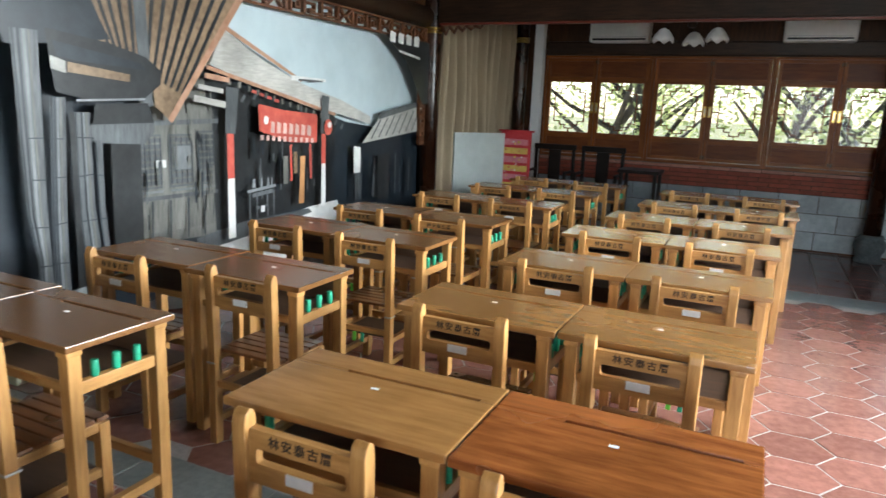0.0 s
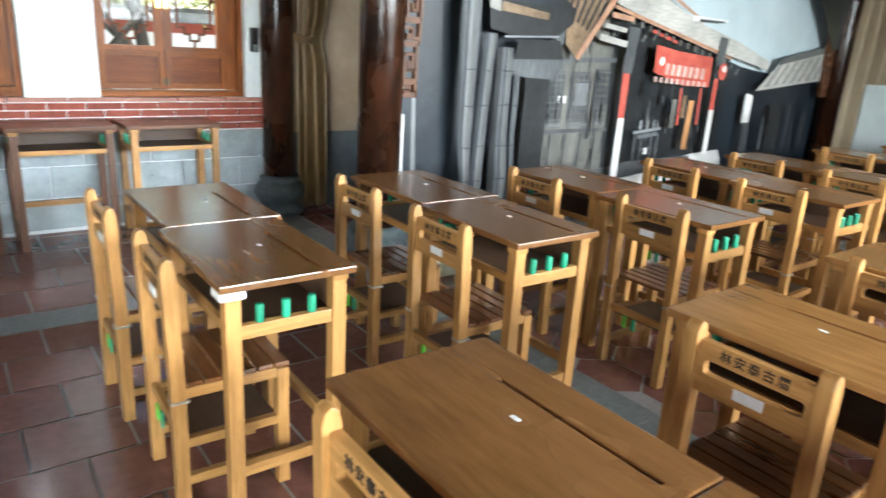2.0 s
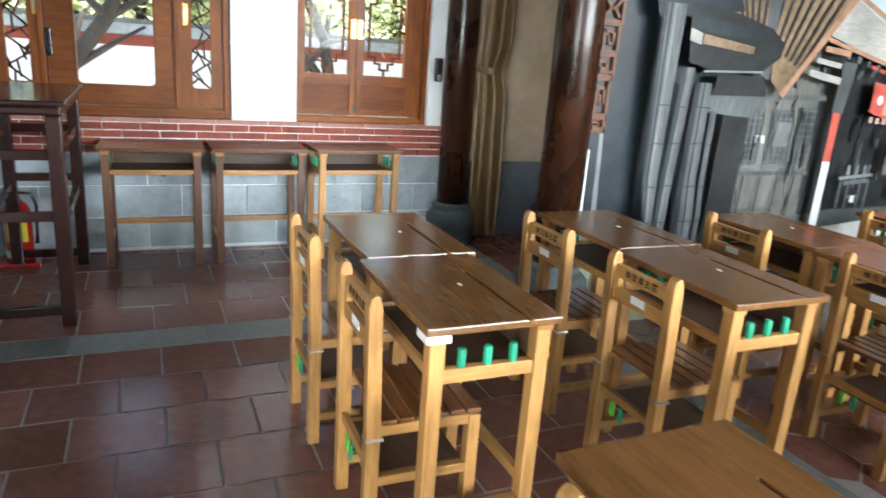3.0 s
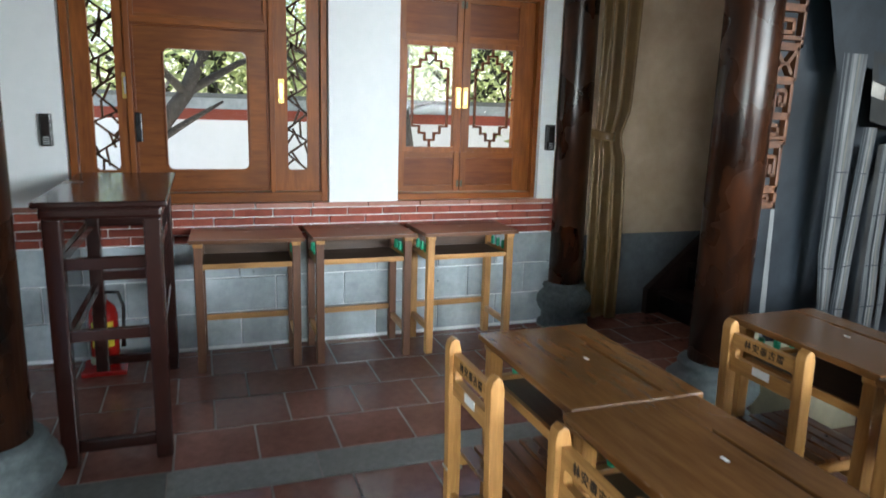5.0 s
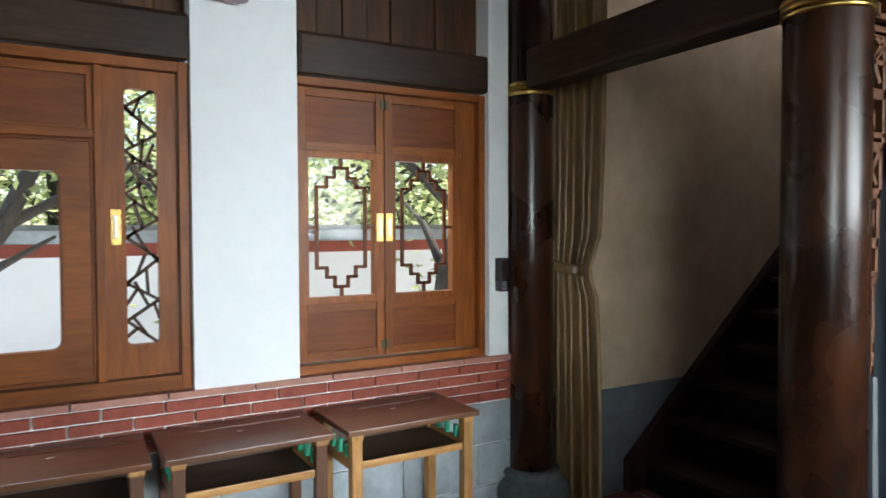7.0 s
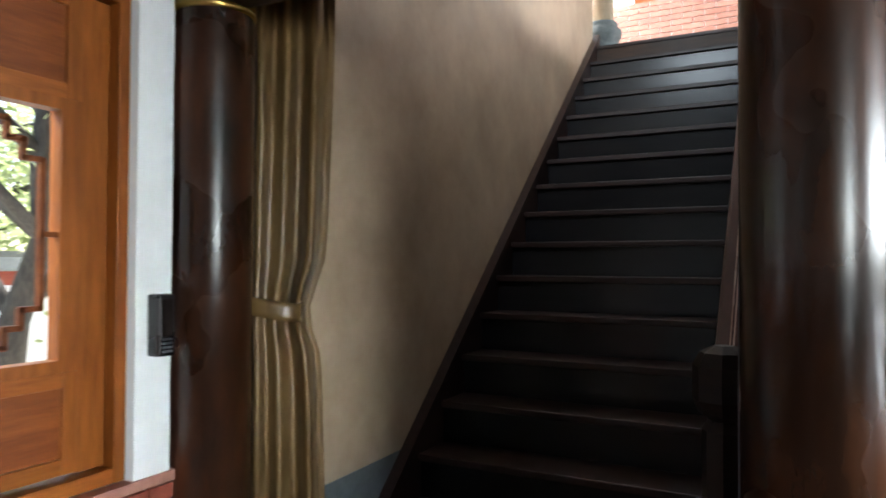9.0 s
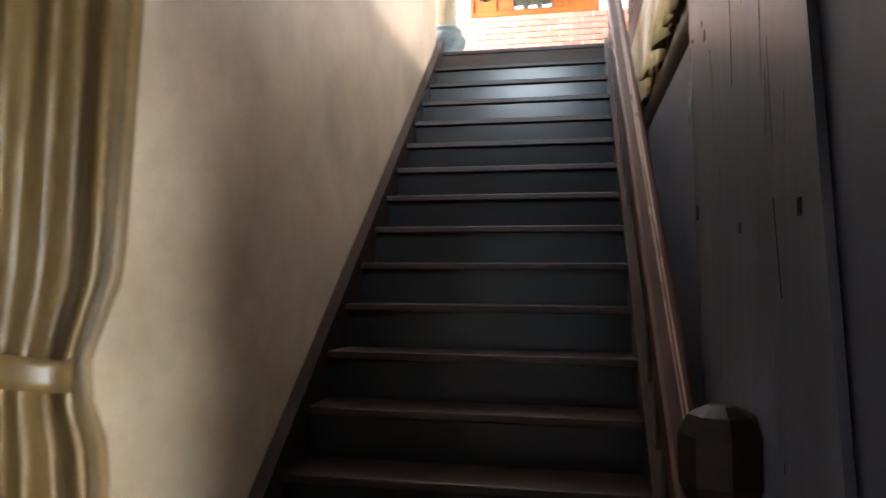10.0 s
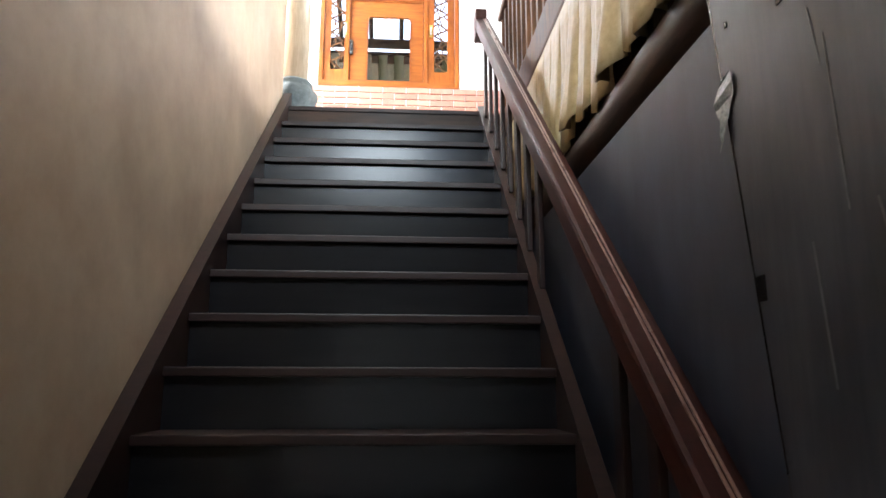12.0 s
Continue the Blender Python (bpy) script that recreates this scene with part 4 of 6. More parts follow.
def extinguisher():
    RED = grained("red enamel", (0.36, 0.012, 0.01), (0.48, 0.02, 0.016), (1, 1, 1), 20, 0.25, 0.02, coat=0.4)
    YELLOW = grained("yellow label", (0.62, 0.48, 0.02), (0.75, 0.60, 0.04), (1, 1, 1), 20, 0.5, 0.02)
    PALE = grained("pale green band", (0.45, 0.62, 0.45), (0.55, 0.70, 0.55), (1, 1, 1), 20, 0.5, 0.02)
    ob = thing("fire_extinguisher", "red fire extinguisher with yellow label on a red stand", "extinguisher", pose(-5.45, -0.37, 0) @ Matrix.Scale(0.88, 4))
    bm = bmesh.new()
    box(bm, -0.13, 0.13, -0.13, 0.13, 0.0, 0.03, 0.008)
    part("stand", bm, RED, ob)
    bm = bmesh.new()
    lathe(bm, [(0.075, 0.03), (0.085, 0.04), (0.085, 0.36), (0.07, 0.41), (0.04, 0.44), (0.028, 0.455), (0.028, 0.475)], 24)
    part("cylinder", bm, RED, ob)
    bm = bmesh.new()
    lathe(bm, [(0.0855, 0.055), (0.0862, 0.056), (0.0862, 0.105), (0.0855, 0.106)], 24)
    part("band", bm, PALE, ob)
    bm = bmesh.new()
    arc = [radians(-45 + 10 * k) for k in range(10)]
    rows = [[bm.verts.new((0.0865 * math.cos(a), 0.0865 * math.sin(a), z)) for a in arc] for z in (0.17, 0.33)]
    for k in range(9):
        bm.faces.new((rows[0][k], rows[0][k + 1], rows[1][k + 1], rows[1][k]))
    part("label", bm, YELLOW, ob, "yellow instruction label")
    bm = bmesh.new()
    box(bm, -0.02, 0.02, -0.02, 0.02, 0.476, 0.515, 0.006)
    part("valve", bm, STEEL, ob)
    for z, tilt in ((0.53, 14), (0.512, -4)):
        bm = bmesh.new()
        box(bm, -0.01, 0.11, -0.01, 0.01, -0.006, 0.006, 0.002, Matrix.Translation((0.0, 0, z)) @ Matrix.Rotation(radians(-tilt), 4, "Y"))
        part("lever", bm, BLACK_PLASTIC, ob)
    bm = bmesh.new()
    tube(bm, [(0.0, 0.02, 0.50), (-0.02, 0.09, 0.49), (-0.02, 0.115, 0.40), (-0.01, 0.108, 0.22), (0.0, 0.105, 0.14)], [0.011, 0.011, 0.011, 0.011, 0.016], 10)
    part("hose", bm, BLACK_PLASTIC, ob)


extinguisher()


def sensor(x, y, z, label):
    ob = thing("wall_sensor", label, "sensor", pose(x, y, z))
    bm = bmesh.new()
    box(bm, -0.012, 0.035, -0.028, 0.028, -0.085, 0.085, 0.008)
    part("housing", bm, BLACK_PLASTIC, ob)
    bm = bmesh.new()
    box(bm, 0.0345, 0.037, -0.018, 0.018, -0.03, 0.07, 0.001)
    part("lens", bm, DARK_LACQUER, ob)
    for k in range(4):
        bm = bmesh.new()
        box(bm, 0.0345, 0.038, -0.015, 0.015, -0.074 + 0.011 * k, -0.068 + 0.011 * k)
        part("rib", bm, STEEL, ob)


sensor(-5.597, 2.375, 1.30, "small glossy black alarm sensor on the white pier")
sensor(-5.597, -0.59, 1.30, "small glossy black alarm sensor on the white pier")
ob = thing("alarm_lamp", "small red glass alarm lamp high on the white pier", "lamp", pose(-5.61, 1.06, 2.50))
RED_GLASS = grained("dark red glass", (0.20, 0.012, 0.008), (0.30, 0.02, 0.012), (1, 1, 1), 20, 0.15, 0.02, coat=0.5)
bm = bmesh.new()
lathe(bm, [(0.05, -0.06), (0.062, -0.045), (0.062, 0.03), (0.045, 0.05)], 20, 0.075, 0.0)
part("globe", bm, RED_GLASS, ob)
bm = bmesh.new()
box(bm, 0.0, 0.06, -0.05, 0.05, 0.035, 0.075, 0.005)
part("bracket", bm, BLACK_PLASTIC, ob)


# ---- curtains ----
def curtain(name, mat, p0, p1, z0, z1, folds, depth, label, tie=None, swell=1.0, taper=0.0):
    """A hanging cloth from p0 to p1 in plan, in soft folds, drawn in at the tie."""
    ob = thing(name, label, "curtain")
    a, b = Vector((*p0, 0)), Vector((*p1, 0))
    way = (b - a).normalized()
    out = Vector((way.y, -way.x, 0))
    nu, nv = folds * 8, 36
    bm = bmesh.new()
    grid = []
    rnd = random.Random(len(label))
    ph = [rnd.uniform(0, 6.28) for _ in range(4)]
    for j in range(nv + 1):
        z = z0 + (z1 - z0) * j / nv
        pinch = 1.0
        if tie:
            dz = z - tie
            pinch = 1.0 - 0.20 * math.exp(-(dz / 0.10) ** 2) - 0.10 * math.exp(-(dz / 0.6) ** 2) - 0.06 * (dz < 0)
        row = []
        for i in range(nu + 1):
            u = i / nu
            s = u * (b - a).length
            s = s * pinch * (1 + taper * (1 - j / nv))
            f = math.sin(2 * math.pi * folds * u + ph[0] + 0.5 * math.sin(5 * u + ph[1])) * depth * (0.75 + 0.25 * math.sin(3.1 * z + ph[2] + 7 * u)) * (0.6 + 0.4 * pinch)
            f += 0.3 * depth * math.sin(4.3 * folds * u + ph[3] + z)
            row.append(bm.verts.new(a + way * s + out * f + Vector((0, 0, z + 0.006 * math.sin(9 * u + ph[1])))))
        grid.append(row)
    for j in range(nv):
        for i in range(nu):
            f = bm.faces.new((grid[j][i], grid[j][i + 1], grid[j + 1][i + 1], grid[j + 1][i]))
            f.smooth = True
    cloth = part("cloth", bm, mat, ob)
    mod = cloth.modifiers.new("thickness", "SOLIDIFY")
    mod.thickness = 0.004
    return ob


c = curtain("curtain", CURTAIN, (-5.56, 2.70), (-5.365, 2.86), 0.06, 2.75, 3, 0.05, "gold-brown satin curtain tied back beside the column", tie=1.33)
bm = bmesh.new()
band = [[bm.verts.new((x, y, z + h)) for h in (-0.028, -0.01, 0.012, 0.028)] for x, y, z in ((-5.60, 2.66, 1.345), (-5.54, 2.645, 1.34), (-5.47, 2.665, 1.33), (-5.425, 2.70, 1.32), (-5.40, 2.735, 1.316), (-5.42, 2.775, 1.32))]
for a, b in zip(band, band[1:]):
    for k in range(3):
        bm.faces.new((a[k], b[k], b[k + 1], a[k + 1])).smooth = True
tie = part("tie_band", bm, CURTAIN, c, "flat gold-brown tie band")
tie.modifiers.new("thickness", "SOLIDIFY").thickness = 0.012
bm = bmesh.new()
tube(bm, [(-5.60, 2.66, 2.77), (-5.33, 2.90, 2.77)], 0.014, 10)
part("rod", bm, BEAM_WOOD, c)
c = curtain("curtain", BEIGE_CURTAIN, (-4.02, 8.02), (-3.53, 9.42), 0.12, 2.62, 11, 0.085, "long beige pleated curtain hanging beside the mural")
bm = bmesh.new()
tube(bm, [(-4.03, 7.98, 2.63), (-3.53, 9.46, 2.63)], 0.014, 10)
part("rod", bm, BEAM_WOOD, c)

# swagged satin above the log beam on the stair side
c = thing("swag_curtain", "pale gold satin swags gathered above the log beam", "curtain")
for k in range(26):
    y0 = 2.80 + 0.165 * k
    bm = bmesh.new()
    rows = []
    for j in range(9):
        z = 3.19 - (0.69 + 0.03 * math.sin(1.7 * k)) * j / 8
        row = []
        for i in range(9):
            u = i / 8
            bulge = 0.018 + (0.055 + 0.03 * math.sin(2.4 * k)) * (j / 8) ** 1.3 * math.sin(math.pi * u) ** 0.7 + 0.010 * math.sin(5 * math.pi * u + k + 0.5 * j) * j / 8
            row.append(bm.verts.new((-4.105 - bulge, y0 + 0.19 * u - 0.02 * j / 8, z + 0.045 * (j / 8) * math.cos(math.pi * u) ** 2)))
        rows.append(row)
    for j in range(8):
        for i in range(8):
            f = bm.faces.new((rows[j][i], rows[j][i + 1], rows[j + 1][i + 1], rows[j + 1][i]))
            f.smooth = True
    sw = part("swag", bm, SATIN, c)
    mod = sw.modifiers.new("thickness", "SOLIDIFY")
    mod.thickness = 0.004


# ---- carved fretwork ----
def fret_cell(bm, x0, x1, z0, z1, r, y, kind):
    """One cell: a border with a square spiral or a curl inside."""
    segs = [(x0, z0, x1, z0), (x0, z1, x1, z1), (x0, z0, x0, z1), (x1, z0, x1, z1)]
    w, h = x1 - x0, z1 - z0
    if kind == 0:
        segs += [(x0 + 0.25 * w, z0, x0 + 0.25 * w, z0 + 0.75 * h), (x0 + 0.25 * w, z0 + 0.75 * h, x0 + 0.75 * w, z0 + 0.75 * h), (x0 + 0.75 * w, z0 + 0.75 * h, x0 + 0.75 * w, z0 + 0.3 * h), (x0 + 0.75 * w, z0 + 0.3 * h, x0 + 0.5 * w, z0 + 0.3 * h), (x0 + 0.5 * w, z0 + 0.3 * h, x0 + 0.5 * w, z0 + 0.52 * h)]
    elif kind == 1:
        segs += [(x0, z0 + 0.7 * h, x0 + 0.6 * w, z0 + 0.7 * h), (x0 + 0.6 * w, z0 + 0.7 * h, x0 + 0.6 * w, z0 + 0.35 * h), (x0 + 0.6 * w, z0 + 0.35 * h, x0 + 0.3 * w, z0 + 0.35 * h), (x1, z0 + 0.2 * h, x0 + 0.3 * w, z0 + 0.2 * h)]
    else:
        segs += [(x0, z0, x0 + 0.4 * w, z0 + 0.5 * h), (x0 + 0.4 * w, z0 + 0.5 * h, x0 + 0.2 * w, z0 + 0.8 * h), (x1, z1, x0 + 0.6 * w, z0 + 0.5 * h), (x0 + 0.6 * w, z0 + 0.5 * h, x0 + 0.8 * w, z0 + 0.2 * h), (x0 + 0.4 * w, z0 + 0.5 * h, x0 + 0.6 * w, z0 + 0.5 * h)]
    bm.free()
    for a, b, c, d in segs:
        v = Vector((c - a, 0, d - b))
        m = Matrix.Translation(((a + c) / 2, y, (b + d) / 2)) @ Matrix.Rotation(-math.atan2(v.z, v.x), 4, "Y")
        bar = bmesh.new()
        box(bar, -v.length / 2 - r, v.length / 2 + r, -0.018, 0.018, -r, r, 0.003, m)
        part("fret_bar", bar, FRET_WOOD, fret)


fret = thing("fretwork_valance", "carved reddish wooden fretwork valance with drops at both ends", "fretwork", pose(-4.0, 0, 0, 0, 0, 90))
rnd = random.Random(3)
for end, drop in ((2.615, 1), (7.71, -1)):
    cells = [(0.165, 0.20, 2), (0.165, 0.17, 1), (0.15, 0.15, 2), (0.14, 0.16, 0), (0.135, 0.13, 1), (0.12, 0.21, 0), (0.12, 0.09, 1)]
    z = 2.16
    for w, h, kind in cells:
        bm = bmesh.new()
        x0, x1 = (end, end + w) if drop > 0 else (end - w, end)
        fret_cell(bm, x0 + 0.008, x1 - 0.008, z - h + 0.008, z - 0.008, 0.0095, 0.0, kind)
        z -= h
x = 2.615
while x < 7.70:
    w = min(0.24, 7.71 - x)
    bm = bmesh.new()
    fret_cell(bm, x + 0.008, x + w - 0.008, 2.17, 2.31, 0.0095, 0.0, rnd.randrange(3))
    x += w
for x, drop in ((2.79, 0.10), (7.535, 0.10), (3.03, 0.05), (7.295, 0.05)):
    bm = bmesh.new()
    fret_cell(bm, x - 0.10, x + 0.10, 2.162 - drop, 2.155, 0.0095, 0.0, 2)
ob = thing("beam_bracket", "carved gilt-edged bracket under the cross beam", "bracket")
bm = bmesh.new()
for k in range(5):
    tube(bm, [(-3.86 + 0.10 * k, 7.80, 2.35), (-3.80 + 0.10 * k, 7.80, 2.33 - 0.015 * (4 - k)), (-3.76 + 0.10 * k, 7.80, 2.35)], [0.02, 0.028 - 0.003 * k, 0.015], 8)
part("scroll", bm, FRET_WOOD, ob)


# ---- printed mural of an old street, on a thin board ----
def ink(name, dark, light, stretch=(1, 1, 1), scale=14, spots=0.35):
    return grained("print " + name, dark, light, stretch, scale, 0.36, 0.01, spots=spots)


P_SLATE = ink("slate", (0.010, 0.0145, 0.020), (0.019, 0.027, 0.035))
P_SKY = ink("pale sky", (0.42, 0.51, 0.54), (0.50, 0.58, 0.60), scale=3, spots=0.1)
P_GREY = ink("grey timber", (0.058, 0.065, 0.069), (0.13, 0.138, 0.142), (1, 9, 0.8), 10)
P_PALE = ink("pale timber", (0.14, 0.15, 0.155), (0.25, 0.262, 0.267), (1, 12, 0.8), 10)
P_WALL = ink("brown-grey boards", (0.10, 0.098, 0.088), (0.19, 0.185, 0.165), (1, 9, 1), 8)
P_BLACK = ink("black", (0.012, 0.0135, 0.0145), (0.028, 0.030, 0.031))
P_EAVE = ink("brown rafters", (0.15, 0.095, 0.055), (0.28, 0.19, 0.115), (1, 3, 3), 8)
P_ROOF = ink("pale roof", (0.34, 0.33, 0.30), (0.50, 0.48, 0.44), (1, 1, 6), 9)
P_RIDGE = ink("rust ridge", (0.34, 0.17, 0.10), (0.46, 0.27, 0.18))
P_RED = ink("faded red", (0.42, 0.06, 0.045), (0.56, 0.12, 0.085), spots=0.2)
P_WHITE = ink("white", (0.60, 0.60, 0.58), (0.74, 0.73, 0.70), spots=0.2)
P_PINK = ink("faded pink", (0.55, 0.34, 0.29), (0.68, 0.48, 0.42))
P_ORANGE = ink("orange", (0.45, 0.20, 0.08), (0.55, 0.28, 0.12))
mural = thing("mural", "large printed mural of an old street with red banner, behind fretwork", "mural")
bm = bmesh.new()
box(bm, -4.14, -4.104, 2.64, 7.78, 0.10, 2.335)
part("backing_board", bm, PANEL_BACK, mural, "charcoal painted back of the mural board")
bm = bmesh.new()
box(bm, -4.1035, -4.10, 2.64, 7.78, 0.10, 2.335)
part("print", bm, P_SLATE, mural)
layer = [0]


def printed(name, mat, outline, m=None):
    """A flat printed shape, from (y, z) pairs, lying on the board."""
    layer[0] += 1
    bm = bmesh.new()
    x = -4.0995 + 0.0004 * layer[0]
    vs = [bm.verts.new((x, y + 0.085 * math.exp(-((y - 4.6) / 0.55) ** 2), z)) for y, z in outline]
    f = bm.faces.new(vs)
    f.normal_update()
    if f.normal.x < 0:
        f.normal_flip()
    return part(name, bm, mat, mural)


def strip(name, mat, y0, z0, y1, z1, w0, w1=None):
    w1 = w0 if w1 is None else w1
    d = Vector((y1 - y0, z1 - z0)).normalized()
    n = Vector((-d.y, d.x))
    printed(name, mat, [(y0 + n.x * w0, z0 + n.y * w0), (y0 - n.x * w0, z0 - n.y * w0), (y1 - n.x * w1, z1 - n.y * w1), (y1 + n.x * w1, z1 + n.y * w1)])


printed("printed_sky", P_SKY, [(4.50, 2.333), (7.78, 2.333), (7.78, 1.15), (6.3, 1.3), (4.3, 1.72)])
printed("printed_far_wall", P_SLATE, [(6.0, 0.48), (7.78, 0.30), (7.78, 1.22), (6.3, 1.10), (5.9, 1.3)])
printed("printed_house_wall", P_WALL, [(3.80, 0.50), (4.50, 0.47), (4.50, 1.62), (3.90, 1.55)])
printed("printed_porch", P_BLACK, [(4.48, 0.50), (6.10, 0.58), (6.10, 1.36), (5.0, 1.52), (4.40, 1.66)])
printed("printed_yard", P_WHITE, [(4.30, 0.10), (6.40, 0.10), (6.15, 0.57), (5.78, 0.555), (4.9, 0.48), (4.42, 0.40)])
printed("printed_step", P_GREY, [(4.30, 0.36), (5.3, 0.44), (5.75, 0.50), (5.70, 0.54), (4.8, 0.53), (4.30, 0.47)])
for k in range(5):
    y = 3.90 + 0.115 * k
    printed("printed_board", P_WALL, [(y, 0.56), (y + 0.10, 0.56), (y + 0.10, 1.46), (y, 1.46)])
for y0, y1, z0, z1 in ((3.86, 4.04, 0.86, 1.22), (4.09, 4.28, 0.86, 1.22), (4.31, 4.46, 0.86, 1.24)):
    printed("printed_lattice", P_GREY, [(y0, z0), (y1, z0), (y1, z1), (y0, z1)])
    for k in range(9):
        z = z0 + 0.02 + (z1 - z0 - 0.04) * k / 8
        strip("printed_slat", P_WALL, y0 + 0.01, z, y1 - 0.01, z, 0.006)
    for k in range(5):
        y = y0 + 0.012 + (y1 - y0 - 0.024) * k / 4
        strip("printed_slat", P_SLATE, y, z0 + 0.02, y, z1 - 0.02, 0.003)
    strip("printed_slat", P_PALE, y0, z0 - 0.02, y1, z0 - 0.02, 0.008)
printed("printed_shutter", P_PALE, [(4.12, 0.98), (4.25, 0.98), (4.25, 1.14), (4.12, 1.14)])
for y in (3.98, 4.025):
    printed("printed_notice", P_WHITE, [(y, 1.0), (y + 0.03, 1.0), (y + 0.03, 1.05), (y, 1.05)])
strip("printed_sill", P_GREY, 3.84, 0.80, 4.48, 0.80, 0.014)
strip("printed_sill", P_GREY, 3.84, 1.29, 4.50, 1.31, 0.016)
for k in range(4):
    strip("printed_crack", P_SLATE, 3.93 + 0.14 * k, 0.50, 3.94 + 0.14 * k, 0.78, 0.006)
rnd = random.Random(45)
for k in range(46):
    y, z = rnd.uniform(3.86, 4.46), rnd.uniform(0.52, 1.44)
    strip("printed_stain", rnd.choice((P_WALL, P_GREY, P_SLATE, P_WALL)), y, z, y + rnd.uniform(-0.004, 0.004), z + rnd.uniform(0.05, 0.22), rnd.uniform(0.003, 0.008))
for k in range(40):
    y, z = rnd.uniform(4.62, 6.05), rnd.uniform(0.58, 1.34)
    strip("printed_shade", rnd.choice((P_SLATE, P_BLACK, P_SLATE, P_GREY)), y, z, y + rnd.uniform(-0.01, 0.01), z + rnd.uniform(0.05, 0.25), rnd.uniform(0.004, 0.014))
for k in range(34):
    y = rnd.uniform(6.05, 7.70)
    strip("printed_far_board", rnd.choice((P_BLACK, P_GREY, P_SLATE)), y, 0.55, y, rnd.uniform(0.75, 1.08), rnd.uniform(0.004, 0.012))
# sweeping roof
printed("printed_roof", P_ROOF, [(4.38, 1.70), (5.0, 1.56), (5.8, 1.42), (6.62, 1.28), (6.60, 1.36), (6.1, 1.50), (5.5, 1.62), (5.0, 1.76), (4.52, 1.95)])
strip("printed_ridge", P_RIDGE, 4.52, 1.97, 5.5, 1.64, 0.018, 0.012)
strip("printed_ridge", P_WHITE, 5.35, 1.66, 5.85, 1.66, 0.02, 0.012)
strip("printed_ridge", P_GREY, 5.45, 1.65, 5.80, 1.65, 0.008)
strip("printed_eave", P_RIDGE, 4.36, 1.68, 6.0, 1.37, 0.014)
for k in range(14):
    y = 4.45 + 0.11 * k
    strip("printed_rafter_end", P_WALL, y, 1.645 - 0.19 * (y - 4.4), y, 1.60 - 0.19 * (y - 4.4), 0.016)
printed("printed_far_roof", P_ROOF, [(6.45, 1.10), (7.78, 1.22), (7.78, 1.50), (6.75, 1.33)])
for k in range(8):
    strip("printed_tile_edge", P_GREY, 6.62 + 0.14 * k, 1.14 + 0.012 * k, 6.80 + 0.14 * k, 1.33 + 0.02 * k, 0.010)
strip("printed_ridge", P_GREY, 6.75, 1.36, 7.78, 1.53, 0.03)
printed("printed_white_gable", P_WHITE, [(6.30, 0.82), (6.42, 0.82), (6.42, 1.06), (6.30, 1.08)])
printed("printed_doorway", P_BLACK, [(6.75, 0.52), (6.98, 0.50), (6.98, 0.98), (6.75, 0.98)])
# porch posts, banner and lanterns
for y, top, bottom, w in ((4.55, 1.22, 0.44, 0.034), (5.80, 1.20, 0.56, 0.03)):
    strip("printed_post", P_RED, y, top, y, (top + bottom) / 2 + 0.06, w, w)
    strip("printed_post", P_WHITE, y, (top + bottom) / 2 + 0.06, y, bottom, w, w * 1.1)
    strip("printed_capital", P_GREY, y, top, y + 0.03, top + 0.33, w * 1.5, w * 1.9)
for y in (5.32, 5.60):
    strip("printed_ribbon", P_RED, y, 1.12, y + 0.01, 0.82, 0.014)
strip("printed_altar_top", P_PALE, 4.72, 0.775, 5.10, 0.80, 0.012)
strip("printed_altar_top", P_GREY, 4.78, 0.74, 5.06, 0.76, 0.016)
for y in (4.75, 4.84, 4.98, 5.07):
    strip("printed_altar_leg", P_GREY, y, 0.56, y, 0.765, 0.010)
strip("printed_altar_rail", P_GREY, 4.84, 0.64, 4.98, 0.65, 0.010)
printed("printed_altar_paper", P_WHITE, [(4.89, 0.60), (4.94, 0.60), (4.94, 0.65), (4.89, 0.65)])
for y, w in ((4.80, 0.02), (4.90, 0.012), (4.99, 0.018), (5.04, 0.01)):
    strip("printed_vase", P_PALE, y, 0.80, y, 0.87, w, w * 0.6)
strip("printed_frame", P_WALL, 5.24, 0.80, 5.24, 1.03, 0.03)
strip("printed_frame", P_EAVE, 5.38, 0.88, 5.38, 1.06, 0.025)
for k in range(7):
    strip("printed_door_edge", P_SLATE, 5.90 + 0.03 * k, 0.62, 5.90 + 0.03 * k, 1.10, 0.006)
for y, z in ((4.66, 1.45), (4.80, 1.47), (5.95, 1.28), (6.05, 1.24)):
    strip("printed_carving", P_GREY, y, z, y + 0.04, z + 0.05, 0.014)
for k in range(4):
    strip("printed_carving", P_RED, 4.78 + 0.10 * k, 1.535 - 0.02 * k, 4.84 + 0.10 * k, 1.525 - 0.02 * k, 0.012)
printed("printed_plank", P_ORANGE, [(5.42, 0.62), (5.49, 0.62), (5.51, 1.02), (5.44, 1.02)])
printed("printed_banner", P_RED, [(4.86, 1.24), (4.86, 1.44), (5.2, 1.40), (5.68, 1.37), (5.68, 1.13), (5.3, 1.14)])
for k in range(7):
    y = 5.02 + 0.085 * k
    printed("printed_character", P_PINK, [(y, 1.225 - 0.06 * (y - 5)), (y + 0.055, 1.22 - 0.06 * (y - 5)), (y + 0.06, 1.30 - 0.06 * (y - 5)), (y + 0.01, 1.315 - 0.06 * (y - 5))])
for k in range(10):
    y = 4.90 + 0.078 * k
    strip("printed_fringe", P_PINK, y, 1.205 - 0.05 * (y - 4.9), y, 1.165 - 0.05 * (y - 4.9), 0.02)
